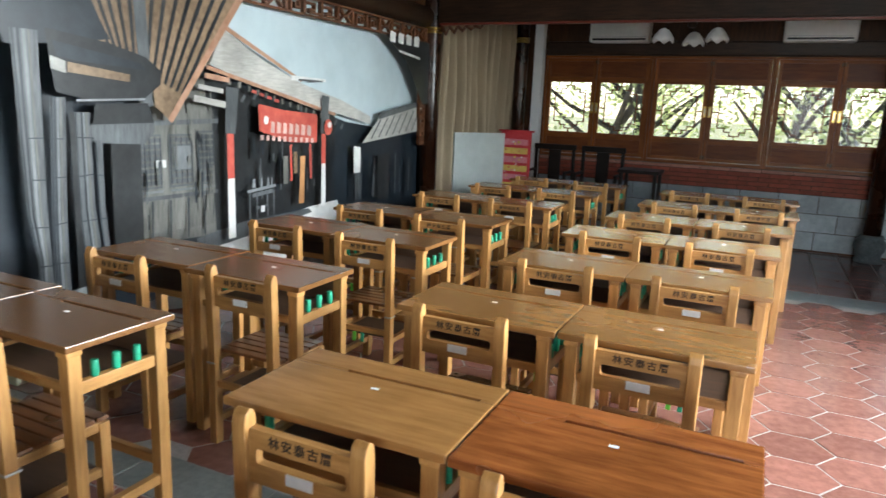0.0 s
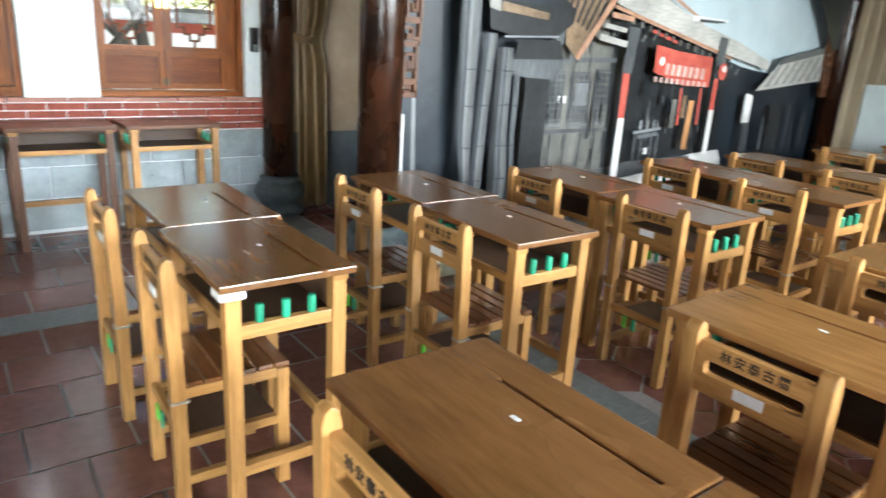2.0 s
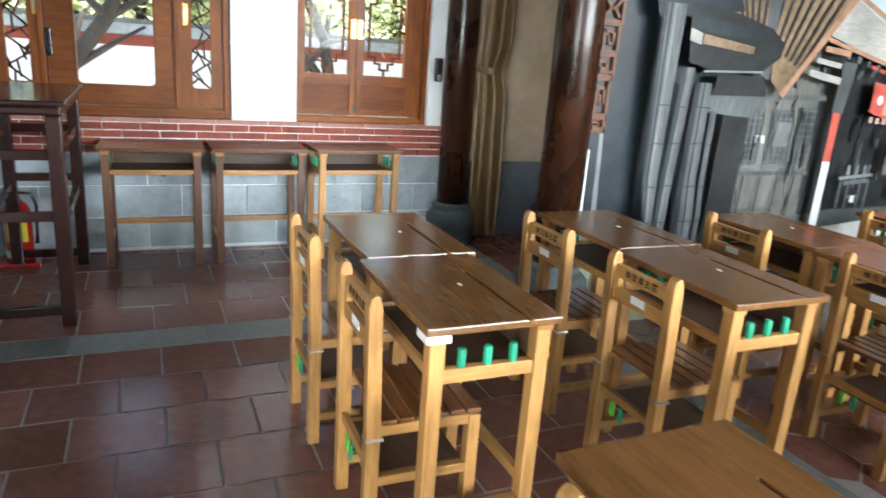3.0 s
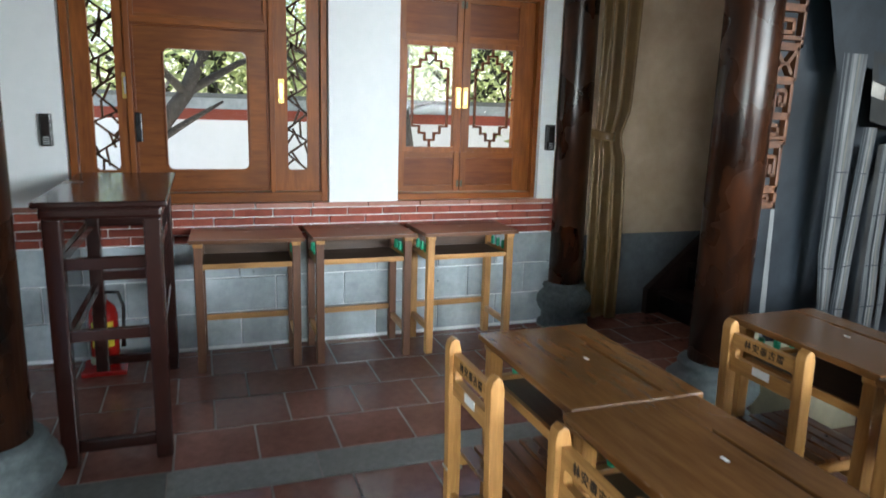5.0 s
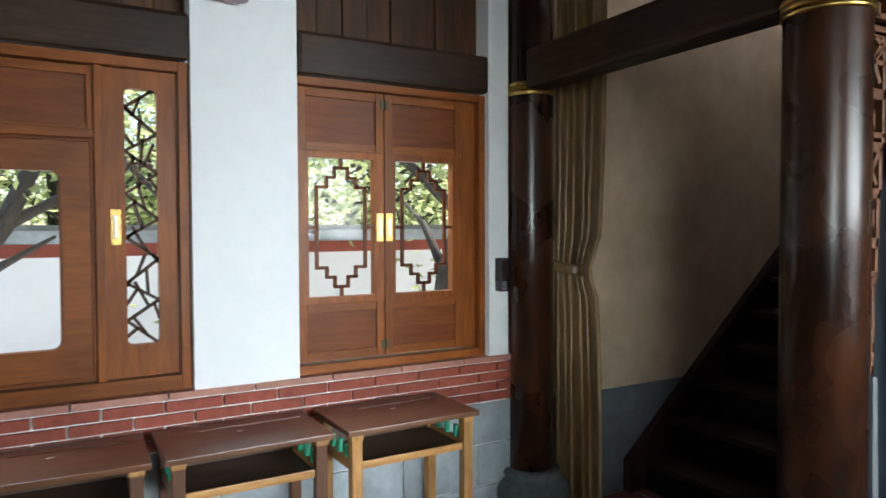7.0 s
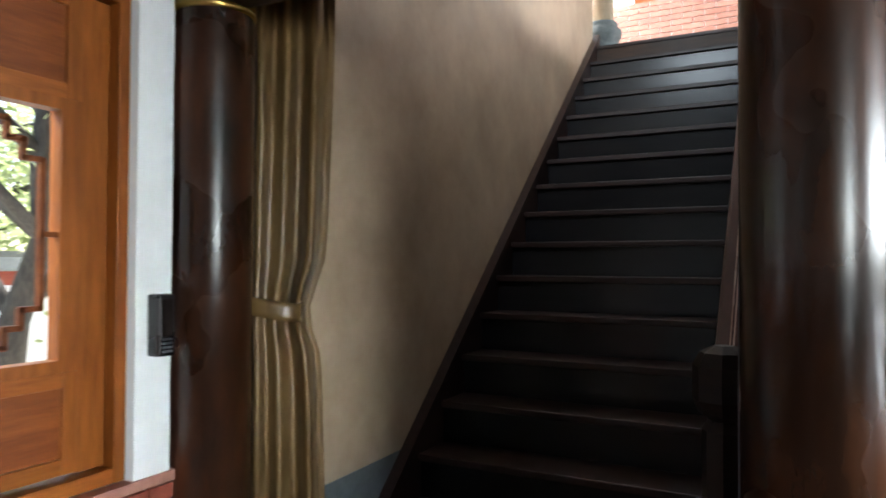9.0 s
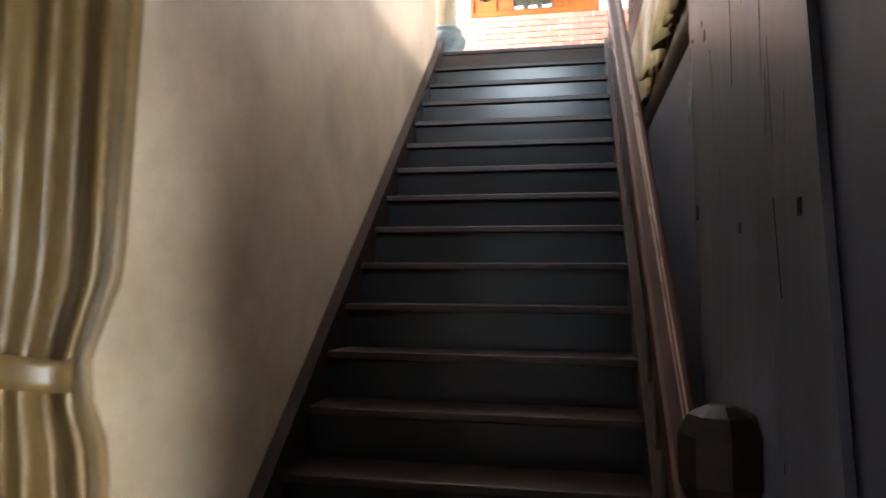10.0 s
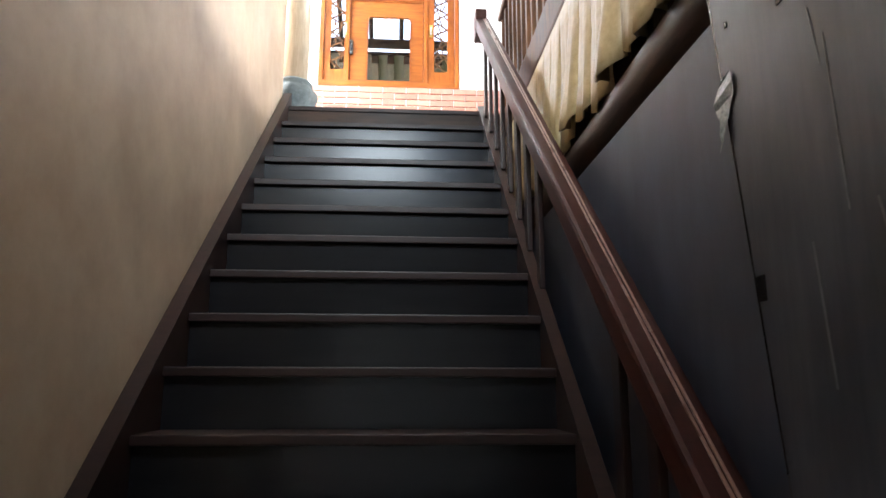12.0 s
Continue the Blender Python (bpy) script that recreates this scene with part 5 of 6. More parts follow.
for cy, cz, r in ((4.93, 1.30, 0.085), (5.84, 1.26, 0.07)):
    printed("printed_lantern", P_RED, [(cy + r * 0.85 * math.cos(a * math.pi / 8), cz + r * math.sin(a * math.pi / 8)) for a in range(16)])
    printed("printed_lantern_glow", P_WHITE, [(cy + 0.02 + r * 0.4 * math.cos(a * math.pi / 6), cz + 0.02 + r * 0.4 * math.sin(a * math.pi / 6)) for a in range(12)])
rnd = random.Random(44)
# near house: rafters, brackets, leaning posts
printed("printed_eave", P_EAVE, [(3.22, 2.333), (4.78, 2.333), (4.02, 1.32), (3.92, 1.40), (3.90, 1.66), (3.55, 1.75), (3.2, 1.95)])
for k in range(13):
    f = k / 12
    strip("printed_batten", P_BLACK, 3.35 + 1.22 * f, 2.32 - 0.05 * f, 3.62 + 0.50 * f, 1.74 - 0.26 * f, 0.016, 0.010)
strip("printed_rafter_board", P_ROOF, 4.25, 1.545, 4.46, 1.52, 0.016)
strip("printed_rafter_board", P_ROOF, 4.21, 1.465, 4.48, 1.425, 0.022)
strip("printed_rafter_board", P_RIDGE, 4.30, 1.62, 4.52, 1.60, 0.018)
strip("printed_fascia", P_RIDGE, 4.74, 2.29, 4.02, 1.31, 0.030, 0.02)
strip("printed_purlin", P_GREY, 3.82, 2.333, 3.86, 1.40, 0.045, 0.038)
printed("printed_gable", P_SLATE, [(2.80, 2.333), (3.30, 2.333), (3.62, 1.78), (3.24, 1.72), (3.0, 1.70)])
printed("printed_bracket", P_BLACK, [(3.22, 1.80), (3.60, 1.76), (3.86, 1.70), (3.97, 1.62), (3.96, 1.54), (3.84, 1.45), (3.50, 1.42), (3.26, 1.47)])
printed("printed_bracket_top", P_SLATE, [(3.26, 1.74), (3.82, 1.66), (3.86, 1.62), (3.40, 1.64), (3.28, 1.66)])
printed("printed_beam_end", P_ROOF, [(3.24, 1.59), (3.33, 1.57), (3.33, 1.635), (3.24, 1.66)])
strip("printed_beam_side", P_EAVE, 3.34, 1.605, 3.74, 1.565, 0.028, 0.022)
strip("printed_bracket_edge", P_PALE, 3.38, 1.425, 3.84, 1.445, 0.006)
printed("printed_beam", P_GREY, [(3.46, 1.19), (3.81, 1.16), (3.90, 1.24), (3.90, 1.30), (3.46, 1.29)])
printed("printed_beam_shade", P_BLACK, [(3.47, 1.29), (3.90, 1.30), (3.86, 1.42), (3.50, 1.41)])
for a, c, e, g, top in ((3.085, 3.165, 3.03, 3.18, 1.78), (3.175, 3.265, 3.22, 3.31, 1.44), (3.365, 3.475, 3.36, 3.45, 1.36), (3.49, 3.53, 3.47, 3.52, 1.20)):
    bends = [(a, c, 0.12), (a, c, 0.55), (a * 0.55 + e * 0.45 - 0.012, c * 0.55 + g * 0.45 - 0.012, 0.80), (e, g, top)]
    printed("printed_pillar", P_GREY, [(p[0], p[2]) for p in bends] + [(p[1], p[2]) for p in bends[::-1]])
    flutes = max(3, round((c - a) / 0.017))
    for k in range(flutes):
        tint = (P_SLATE, P_GREY, P_PALE, P_GREY, P_WALL)[(k * 2 + round(a * 100)) % 5] if k else P_SLATE
        f0, f1 = (k + 0.12) / flutes, (k + rnd.uniform(0.45, 0.9)) / flutes
        printed("printed_flute", tint, [(p[0] + (p[1] - p[0]) * f0, p[2]) for p in bends] + [(p[0] + (p[1] - p[0]) * f1, p[2]) for p in bends[::-1]])
    for z in (0.30, 0.52, 0.74, 1.0, 1.22):
        if z < top - 0.1:
            strip("printed_joint", P_SLATE, a + 0.3 * (e - a), z, c + 0.3 * (g - c), z + rnd.uniform(-0.01, 0.01), 0.003)
strip("printed_gap", P_BLACK, 3.325, 0.12, 3.335, 1.36, 0.022, 0.015)
strip("printed_edge_post", P_PALE, 2.73, 0.12, 2.70, 1.05, 0.022, 0.012)
printed("printed_doorway", P_BLACK, [(3.56, 0.40), (3.77, 0.44), (3.78, 1.17), (3.57, 1.18)])
strip("printed_plinth", P_PALE, 2.98, 0.30, 3.6, 0.34, 0.03)
# dark corner with white writing
printed("printed_corner", P_BLACK, [(6.75, 2.16), (7.78, 2.16), (7.78, 1.52), (7.60, 1.50), (7.2, 1.92)])
for k in range(4):
    printed("printed_writing", P_WHITE, [(6.84 + 0.17 * k, 2.10), (6.95 + 0.17 * k, 2.09), (6.96 + 0.17 * k, 2.19), (6.85 + 0.17 * k, 2.20)])
strip("printed_writing", P_WHITE, 7.02, 2.02, 7.5, 1.98, 0.012)
P_BARE = ink("bare pale board", (0.44, 0.44, 0.32), (0.56, 0.56, 0.42))
printed("torn_edge", P_BARE, [(2.645, 0.102), (3.02, 0.102), (3.03, 0.27), (3.06, 0.315), (2.99, 0.30), (2.93, 0.315), (2.87, 0.28), (2.85, 0.33), (2.81, 0.385), (2.76, 0.39), (2.75, 0.37), (2.72, 0.39), (2.70, 0.46), (2.66, 0.47), (2.645, 0.42)])
# tape and marks on the board's back
TAPE = grained("crumpled clear tape", (0.16, 0.19, 0.20), (0.42, 0.46, 0.46), (1, 1, 1), 90, 0.2, 0.3, spots=0.4)
bm = bmesh.new()
rnd = random.Random(31)
strip_pts = [(3.945 + 0.035 * k / 7 + rnd.uniform(-0.008, 0.008), 2.165 - 0.155 * k / 7) for k in range(8)]
edge = []
for k, (y, z) in enumerate(strip_pts):
    w = (0.012, 0.030, 0.036, 0.030, 0.016, 0.020, 0.014, 0.008)[k]
    edge.append((bm.verts.new((-4.1645 - rnd.uniform(0, 0.008), y - w, z + rnd.uniform(-0.006, 0.006))), bm.verts.new((-4.1645 - rnd.uniform(0, 0.008), y + w, z + rnd.uniform(-0.006, 0.006)))))
for a, c in zip(edge, edge[1:]):
    bm.faces.new((a[0], a[1], c[1], c[0]))
part("tape", bm, TAPE, mural, "crumpled clear tape scrap")
for y, z, r in ((3.885, 1.715, 0.024), (3.74, 2.22, 0.016), (3.78, 2.27, 0.009), (3.93, 2.27, 0.006), (3.35, 1.62, 0.012), (2.93, 1.62, 0.016), (3.05, 1.15, 0.010)):
    bm = bmesh.new()
    box(bm, -4.1645, -4.1615, y - r * 0.6, y + r * 0.6, z - r, z + r, 0.0008)
    part("knot_mark", bm, BLACK_PLASTIC, mural, "dark knot hole")
BACK_BOARD = grained("charcoal stained plywood", (0.034, 0.040, 0.056), (0.078, 0.086, 0.108), (5, 5, 0.7), 4, 0.42, 0.12, spots=0.5)
leaning = thing("leaning_board", "charcoal stained plywood sheet leaning against the mural's back", "board")
bm = bmesh.new()
outline = [(2.74, 0.003), (3.66, 0.003), (4.05, 2.70), (2.985, 2.70), (2.76, 1.15)]
sides = [[bm.verts.new((x, y, z)) for y, z in outline] for x in (-4.162, -4.146)]
bm.faces.new(sides[0])
bm.faces.new(sides[1][::-1])
for k in range(5):
    bm.faces.new((sides[0][k], sides[1][k], sides[1][(k + 1) % 5], sides[0][(k + 1) % 5]))
bmesh.ops.recalc_face_normals(bm, faces=bm.faces[:])
part("sheet", bm, BACK_BOARD, leaning)
# Black strip drawn along the seam in place of its shadow gap.
bm = bmesh.new()
lower, upper_end = (3.665, 0.01), (4.045, 2.69)
edge_strip = [[bm.verts.new((x, p[0] + dy, p[1])) for p in (lower, upper_end) for dy in (-0.007, 0.0)] for x in (-4.1625, -4.1605)]
for a in edge_strip:
    bm.faces.new((a[0], a[1], a[3], a[2]))
part("worn_edge", bm, BLACK_PLASTIC, leaning, "dark strip for the shadow gap at the sheet's edge")
rnd = random.Random(52)
SCUFF = grained("pale scuffs", (0.10, 0.105, 0.115), (0.16, 0.165, 0.175), (4, 4, 1), 60, 0.6, 0.05)
for k in range(26):
    y, z = rnd.uniform(2.95, 3.75), rnd.uniform(0.7, 2.35)
    h, w = rnd.uniform(0.03, 0.16), rnd.uniform(0.001, 0.0025)
    bm = bmesh.new()
    box(bm, -4.1632, -4.1622, -w, w, -h, h, 0, Matrix.Translation((0, y, z)) @ Matrix.Rotation(rnd.uniform(-0.25, 0.05), 4, "X"))
    part("scratch", bm, SCUFF if k % 3 else BLACK_PLASTIC, leaning)
ob = thing("cable_conduit", "white electric conduit with a socket box beside the mural", "conduit")
bm = bmesh.new()
tube(bm, [(-4.02, 2.665, 0.02), (-4.02, 2.665, 0.95)], 0.011, 8)
part("pipe", bm, WHITE_PLASTIC, ob)
bm = bmesh.new()
box(bm, -4.05, -4.0, 2.64, 2.71, 0.40, 0.52, 0.004)
part("socket_box", bm, WHITE_PLASTIC, ob)
bm = bmesh.new()
ob = thing("plastic_crate", "pale yellow plastic crate on the floor by the mural", "crate", pose(-3.86, 2.95, 0))
CRATE = grained("pale yellow plastic", (0.55, 0.52, 0.36), (0.64, 0.60, 0.42), (1, 1, 1), 20, 0.4, 0.03)
for x0, x1, y0, y1 in ((-0.14, -0.125, -0.2, 0.2), (0.125, 0.14, -0.2, 0.2), (-0.125, 0.125, -0.2, -0.185), (-0.125, 0.125, 0.185, 0.2)):
    bm = bmesh.new()
    box(bm, x0, x1, y0, y1, 0.0, 0.36, 0.004)
    part("crate_side", bm, CRATE, ob)
bm = bmesh.new()
box(bm, -0.125, 0.125, -0.185, 0.185, 0.004, 0.016)
part("crate_bottom", bm, CRATE, ob)


# ---- far end of the hall ----
BOARD_PALE = grained("pale grey-green board", (0.46, 0.52, 0.50), (0.54, 0.59, 0.57), (1, 1, 1), 6, 0.5, 0.03, spots=0.08)
m = pose(-3.64, 8.70, 0, 0, 0, 61)
ob = thing("notice_board", "plain pale grey-green board standing against the curtain", "board", m)
bm = bmesh.new()
box(bm, -0.47, 0.47, -0.012, 0.012, 0.16, 1.19, 0.003)
part("sheet", bm, BOARD_PALE, ob)
for sx in (-1, 1):
    bm = bmesh.new()
    box(bm, sx * 0.40 - 0.02, sx * 0.40 + 0.02, -0.15, 0.15, 0.0, 0.03, 0.004)
    part("foot", bm, STEEL, ob)
    bm = bmesh.new()
    box(bm, sx * 0.40 - 0.012, sx * 0.40 + 0.012, -0.011, 0.011, 0.03, 0.162)
    part("stem", bm, STEEL, ob)
C_RED = grained("red festive cloth", (0.50, 0.02, 0.03), (0.62, 0.05, 0.06), (1, 1, 1), 20, 0.6, 0.05, spots=0.15)
C_PINK = grained("pink cloth print", (0.62, 0.16, 0.22), (0.72, 0.28, 0.32), (1, 1, 1), 25, 0.6, 0.05)
C_YELLOW = grained("yellow cloth print", (0.70, 0.46, 0.08), (0.80, 0.58, 0.16), (1, 1, 1), 25, 0.6, 0.05)
ob = thing("festive_banner", "red festive cloth banner with pink and yellow prints on a stand", "banner", pose(-3.32, 8.98, 0))
bm = bmesh.new()
box(bm, -0.20, 0.20, -0.006, 0.006, 0.44, 1.22, 0.002)
part("cloth", bm, C_RED, ob)
bm = bmesh.new()
tube(bm, [(-0.23, 0, 1.225), (0.23, 0, 1.225)], 0.012, 10)
part("rod", bm, C_RED, ob)
for k in range(6):
    bm = bmesh.new()
    box(bm, -0.16, 0.16, -0.0085, -0.0062, 0.50 + 0.11 * k, 0.575 + 0.11 * k)
    part("printed_band", bm, (C_YELLOW, C_PINK)[k % 2], ob)
rnd = random.Random(12)
for k in range(26):
    bm = bmesh.new()
    x, z, s = rnd.uniform(-0.15, 0.13), rnd.uniform(0.52, 1.08), rnd.uniform(0.012, 0.03)
    box(bm, x, x + s, -0.0105, -0.0087, z, z + s)
    part("printed_motif", bm, rnd.choice((C_RED, C_YELLOW, C_PINK, PAPER)), ob)
for sx in (-0.1, 0.1):
    bm = bmesh.new()
    box(bm, sx - 0.01, sx + 0.01, 0.008, 0.024, 0.0, 1.21)
    part("stand_leg", bm, BLACK_PLASTIC, ob)


def armchair():
    ob = thing("armchair", "black-brown lacquered wooden armchair against the end wall", "chair", group="armchairs along the end wall")
    bm = bmesh.new()
    box(bm, -0.28, 0.28, -0.22, 0.22, 0.46, 0.50, 0.006)
    part("seat", bm, DARK_LACQUER, ob)
    for sx in (-1, 1):
        for sy in (-1, 1):
            bm = bmesh.new()
            h = 1.02 if sy > 0 else 0.72
            box(bm, sx * 0.25 - 0.02, sx * 0.25 + 0.02, sy * 0.19 - 0.02, sy * 0.19 + 0.02, 0.0, h, 0.005)
            part("leg", bm, DARK_LACQUER, ob)
        bm = bmesh.new()
        box(bm, sx * 0.25 - 0.022, sx * 0.25 + 0.022, -0.22, 0.19, 0.72, 0.75, 0.006)
        part("armrest", bm, DARK_LACQUER, ob)
    bm = bmesh.new()
    box(bm, -0.28, 0.28, 0.175, 0.215, 1.0, 1.07, 0.012)
    part("top_rail", bm, DARK_LACQUER, ob)
    bm = bmesh.new()
    box(bm, -0.08, 0.08, 0.185, 0.205, 0.50, 1.0, 0.004)
    part("splat", bm, DARK_LACQUER, ob)
    return ob


src = armchair()
src.matrix_basis = pose(-2.95, 9.28, 0)
copy_thing(src, pose(-2.32, 9.28, 0))
ob = thing("tea_table", "small square black-brown lacquered table beside the armchairs", "table", pose(-1.80, 9.25, 0))
bm = bmesh.new()
box(bm, -0.24, 0.24, -0.24, 0.24, 0.80, 0.84, 0.006)
part("tabletop", bm, DARK_LACQUER, ob)
for sx in (-1, 1):
    for sy in (-1, 1):
        bm = bmesh.new()
        box(bm, sx * 0.2 - 0.02, sx * 0.2 + 0.02, sy * 0.2 - 0.02, sy * 0.2 + 0.02, 0, 0.80, 0.005)
        part("leg", bm, DARK_LACQUER, ob)


def air_conditioner(x):
    ob = thing("air_conditioner", "white wall-mounted split air conditioner", "air conditioner", pose(x, 9.60, 2.47), group="air conditioners")
    bm = bmesh.new()
    box(bm, -0.36, 0.36, -0.21, 0.0, -0.13, 0.13, 0.03)
    part("body", bm, WHITE_PLASTIC, ob)
    bm = bmesh.new()
    box(bm, -0.32, 0.32, -0.214, -0.20, -0.108, -0.085, 0.003)
    part("outlet", bm, BLACK_PLASTIC, ob)
    bm = bmesh.new()
    box(bm, -0.33, 0.33, -0.2135, -0.209, -0.07, -0.066)
    part("seam", bm, STEEL, ob)


air_conditioner(-2.24)
air_conditioner(-0.08)
ob = thing("ceiling_lamp", "dark ceiling lamp with white frosted petal shades", "lamp", pose(-1.28, 8.25, 0))
SHADE = grained("frosted white glass", (0.80, 0.80, 0.80), (0.86, 0.86, 0.86), (1, 1, 1), 20, 0.3, 0.05, spots=0.05)
bm = bmesh.new()
tube(bm, [(0, 0, 3.19), (0, 0, 2.42)], 0.012, 8)
lathe(bm, [(0.03, 2.36), (0.05, 2.40), (0.03, 2.44)], 12)
part("stem", bm, BEAM_WOOD, ob)
for k, a in enumerate((195, 340, 90)):
    c, s = math.cos(radians(a)), math.sin(radians(a))
    bm = bmesh.new()
    tube(bm, [(0, 0, 2.40), (0.12 * c, 0.12 * s, 2.44), (0.24 * c, 0.24 * s, 2.40), (0.27 * c, 0.27 * s, 2.34)], 0.008, 8)
    arm = part("arm", bm, BEAM_WOOD, ob)
    bm = bmesh.new()
    lathe(bm, [(0.02, 2.35), (0.05, 2.33), (0.085, 2.28), (0.11, 2.225), (0.106, 2.225), (0.08, 2.275), (0.045, 2.322), (0.018, 2.34)], 24, 0.27 * c, 0.27 * s)
    for v in bm.verts:
        dx, dy = v.co.x - 0.27 * c, v.co.y - 0.27 * s
        r, t = math.hypot(dx, dy), math.atan2(dy, dx)
        v.co.z += 0.018 * math.cos(6 * t) * (r / 0.11) ** 2
    part("shade", bm, SHADE, arm, "frosted white petal-edged shade")

# ---- outdoors ----
PAVING = grained("pale paving", (0.62, 0.62, 0.60), (0.74, 0.73, 0.70), (1, 1, 1), 6, 0.8, 0.1)
SOIL = grained("garden ground", (0.07, 0.085, 0.03), (0.15, 0.16, 0.06), (1, 1, 1), 8, 0.9, 0.3)
bm = bmesh.new()
box(bm, -400, 400, -400, 400, -0.5, -0.25)
structure("ground", bm, SOIL, "shaded garden ground", "ground")
wall_boxes("pavement", PAVING, [(-11.0, -5.96, -30, 30, -0.249, -0.12), (-5.95, 30, 9.95, 13.0, -0.249, -0.12)], "pale sunlit paving round the hall", "pavement")
ob = thing("garden_wall", "low white garden wall with a red brick band and grey coping", "wall", kind="structure")
slab("white_base", LIME, -11.25, -11.0, -14, 14, -0.24, 1.24, ob)
slab("brick_band", BRICK, -11.26, -10.985, -14, 14, 1.24, 1.38, ob)
slab("stone_band", DADO_STONE, -11.24, -11.0, -14, 14, 1.38, 1.52, ob)
slab("coping", STONE_BAND, -11.32, -10.92, -14, 14, 1.52, 1.58, ob)
BARK = grained("grey bark", (0.03, 0.026, 0.022), (0.10, 0.088, 0.074), (4, 4, 1), 12, 0.9, 0.6, spots=0.4)
LEAF = grained("sunlit leaves", (0.09, 0.12, 0.03), (0.15, 0.19, 0.06), (1, 1, 1), 6, 0.5, 0.05, spots=0.4)
lt = LEAF.node_tree
thin, both = lt.nodes.new("ShaderNodeBsdfTranslucent"), lt.nodes.new("ShaderNodeMixShader")
thin.inputs["Color"].default_value = (0.52, 0.60, 0.28, 1)
both.inputs["Fac"].default_value = 0.6
lt.links.new(lt.nodes["Principled BSDF"].outputs["BSDF"], both.inputs[1])
lt.links.new(thin.outputs["BSDF"], both.inputs[2])
lt.links.new(both.outputs["Shader"], lt.nodes["Material Output"].inputs["Surface"])


def tree(x, y, h, lean, seed, spread=2.2, leaves=2600, limbs=6, r0=0.16):
    """A tapered leaning trunk with limbs and a crown of single leaves in loose clumps."""
    rnd = random.Random(seed)
    ob = thing("tree", "leafy garden tree with a leaning grey trunk", "tree", pose(x, y, -0.25), group="garden trees")
    bm = bmesh.new()
    top = Vector((lean[0], lean[1], h))
    pts = [Vector((0, 0, 0)).lerp(top, k / 6) + Vector((rnd.uniform(-0.08, 0.08), rnd.uniform(-0.08, 0.08), 0)) * (k > 0) for k in range(7)]
    tube(bm, pts, [r0 * (1 - 0.11 * k) for k in range(7)], 10)
    ends = []
    for k in range(limbs):
        p = pts[2 + k % 4]
        a = rnd.uniform(0, 6.28)
        q = p + Vector((math.cos(a), math.sin(a), rnd.uniform(0.5, 1.1))) * rnd.uniform(0.7, 1.2) * spread * 0.6
        mid = p.lerp(q, 0.5) + Vector((0, 0, rnd.uniform(-0.15, 0.2)))
        tube(bm, [p, mid, q], [r0 * 0.45, r0 * 0.3, r0 * 0.12], 7)
        ends += [q, mid]
    ends += [pts[-1], pts[-2]]
    part("trunk", bm, BARK, ob)
    verts, faces = [], []
    clumps = [e + Vector((rnd.gauss(0, 0.5), rnd.gauss(0, 0.5), rnd.gauss(0.1, 0.4))) * spread * 0.5 for e in ends for _ in range(5)]
    for _ in range(leaves):
        c = rnd.choice(clumps) + Vector((rnd.gauss(0, 0.22), rnd.gauss(0, 0.22), rnd.gauss(0, 0.18))) * spread * 0.5
        if c.z < 1.9 and x > -12 and y < 8:
            continue
        u = Vector((rnd.gauss(0, 1), rnd.gauss(0, 1), rnd.gauss(0, 0.5))).normalized()
        v = u.orthogonal().normalized()
        v.rotate(Matrix.Rotation(rnd.uniform(0, 6.28), 3, u))
        s = rnd.uniform(0.045, 0.085)
        n = len(verts)
        verts += [c - u * s, c + v * s * 0.4, c + u * s, c - v * s * 0.4]
        faces.append((n, n + 1, n + 2, n + 3))
    me = bpy.data.meshes.new("crown")
    me.from_pydata([tuple(v) for v in verts], [], faces)
    me.materials.append(LEAF)
    part("crown", me, None, ob, "loose crown of small leaves")


tree(-9.6, -1.15, 3.6, (0.3, 2.3), 1, 1.7, 520, 7, 0.12)
tree(-9.0, 2.15, 3.6, (-0.3, -0.6), 2, 1.8, 400, 6, 0.12)
tree(-9.4, 2.95, 3.4, (0.2, -1.1), 3, 1.6, 400, 6, 0.10)
tree(-9.3, 4.1, 3.8, (0.2, 0.3), 4, 2.2, 600, 6, 0.14)
for k, (x, y) in enumerate(((-14.5, -3.4), (-14, 0.2), (-14.6, 3.0), (-14.2, 6.2), (-15.5, 9), (-17, -1), (-17, 4), (-16, 1.6), (-14.3, 4.7), (-16, 11), (-15.4, -6.5), (-18, 7.5))):
    tree(x, y, 3.0, (0.3, 0.4), 20 + k, 3.2, 3600, 8, 0.16)
for k, y in enumerate((-4.2, -1.6, 0.9, 3.2, 5.4, 7.8)):
    tree(-12.9 - 0.3 * (k % 2), y, 1.5, (0.1, 0.2), 70 + k, 2.3, 1900, 9, 0.06)
for k, (x, y, l) in enumerate(((-3.6, 13.6, (1.2, 0.2)), (-2.2, 14.6, (-0.9, 0.3)), (-0.6, 13.4, (0.9, 0.1)), (1.4, 14.4, (-1.1, 0)), (-6.5, 15.0, (0.6, 0)), (3.4, 14.6, (0.4, 0)), (-3.4, 18.0, (0, 0)), (0.6, 18.4, (0.2, 0)), (4.6, 18, (0, 0)), (-8, 19, (0, 0)))):
    tree(x, y, 2.9, l, 40 + k, 2.6, 2100, 8, 0.13)

# ---- bricks, dado stones and floor tiles ----
chips = thing("stone_chips", "small dark chips in the grey stone dado", "marks", kind="structure")
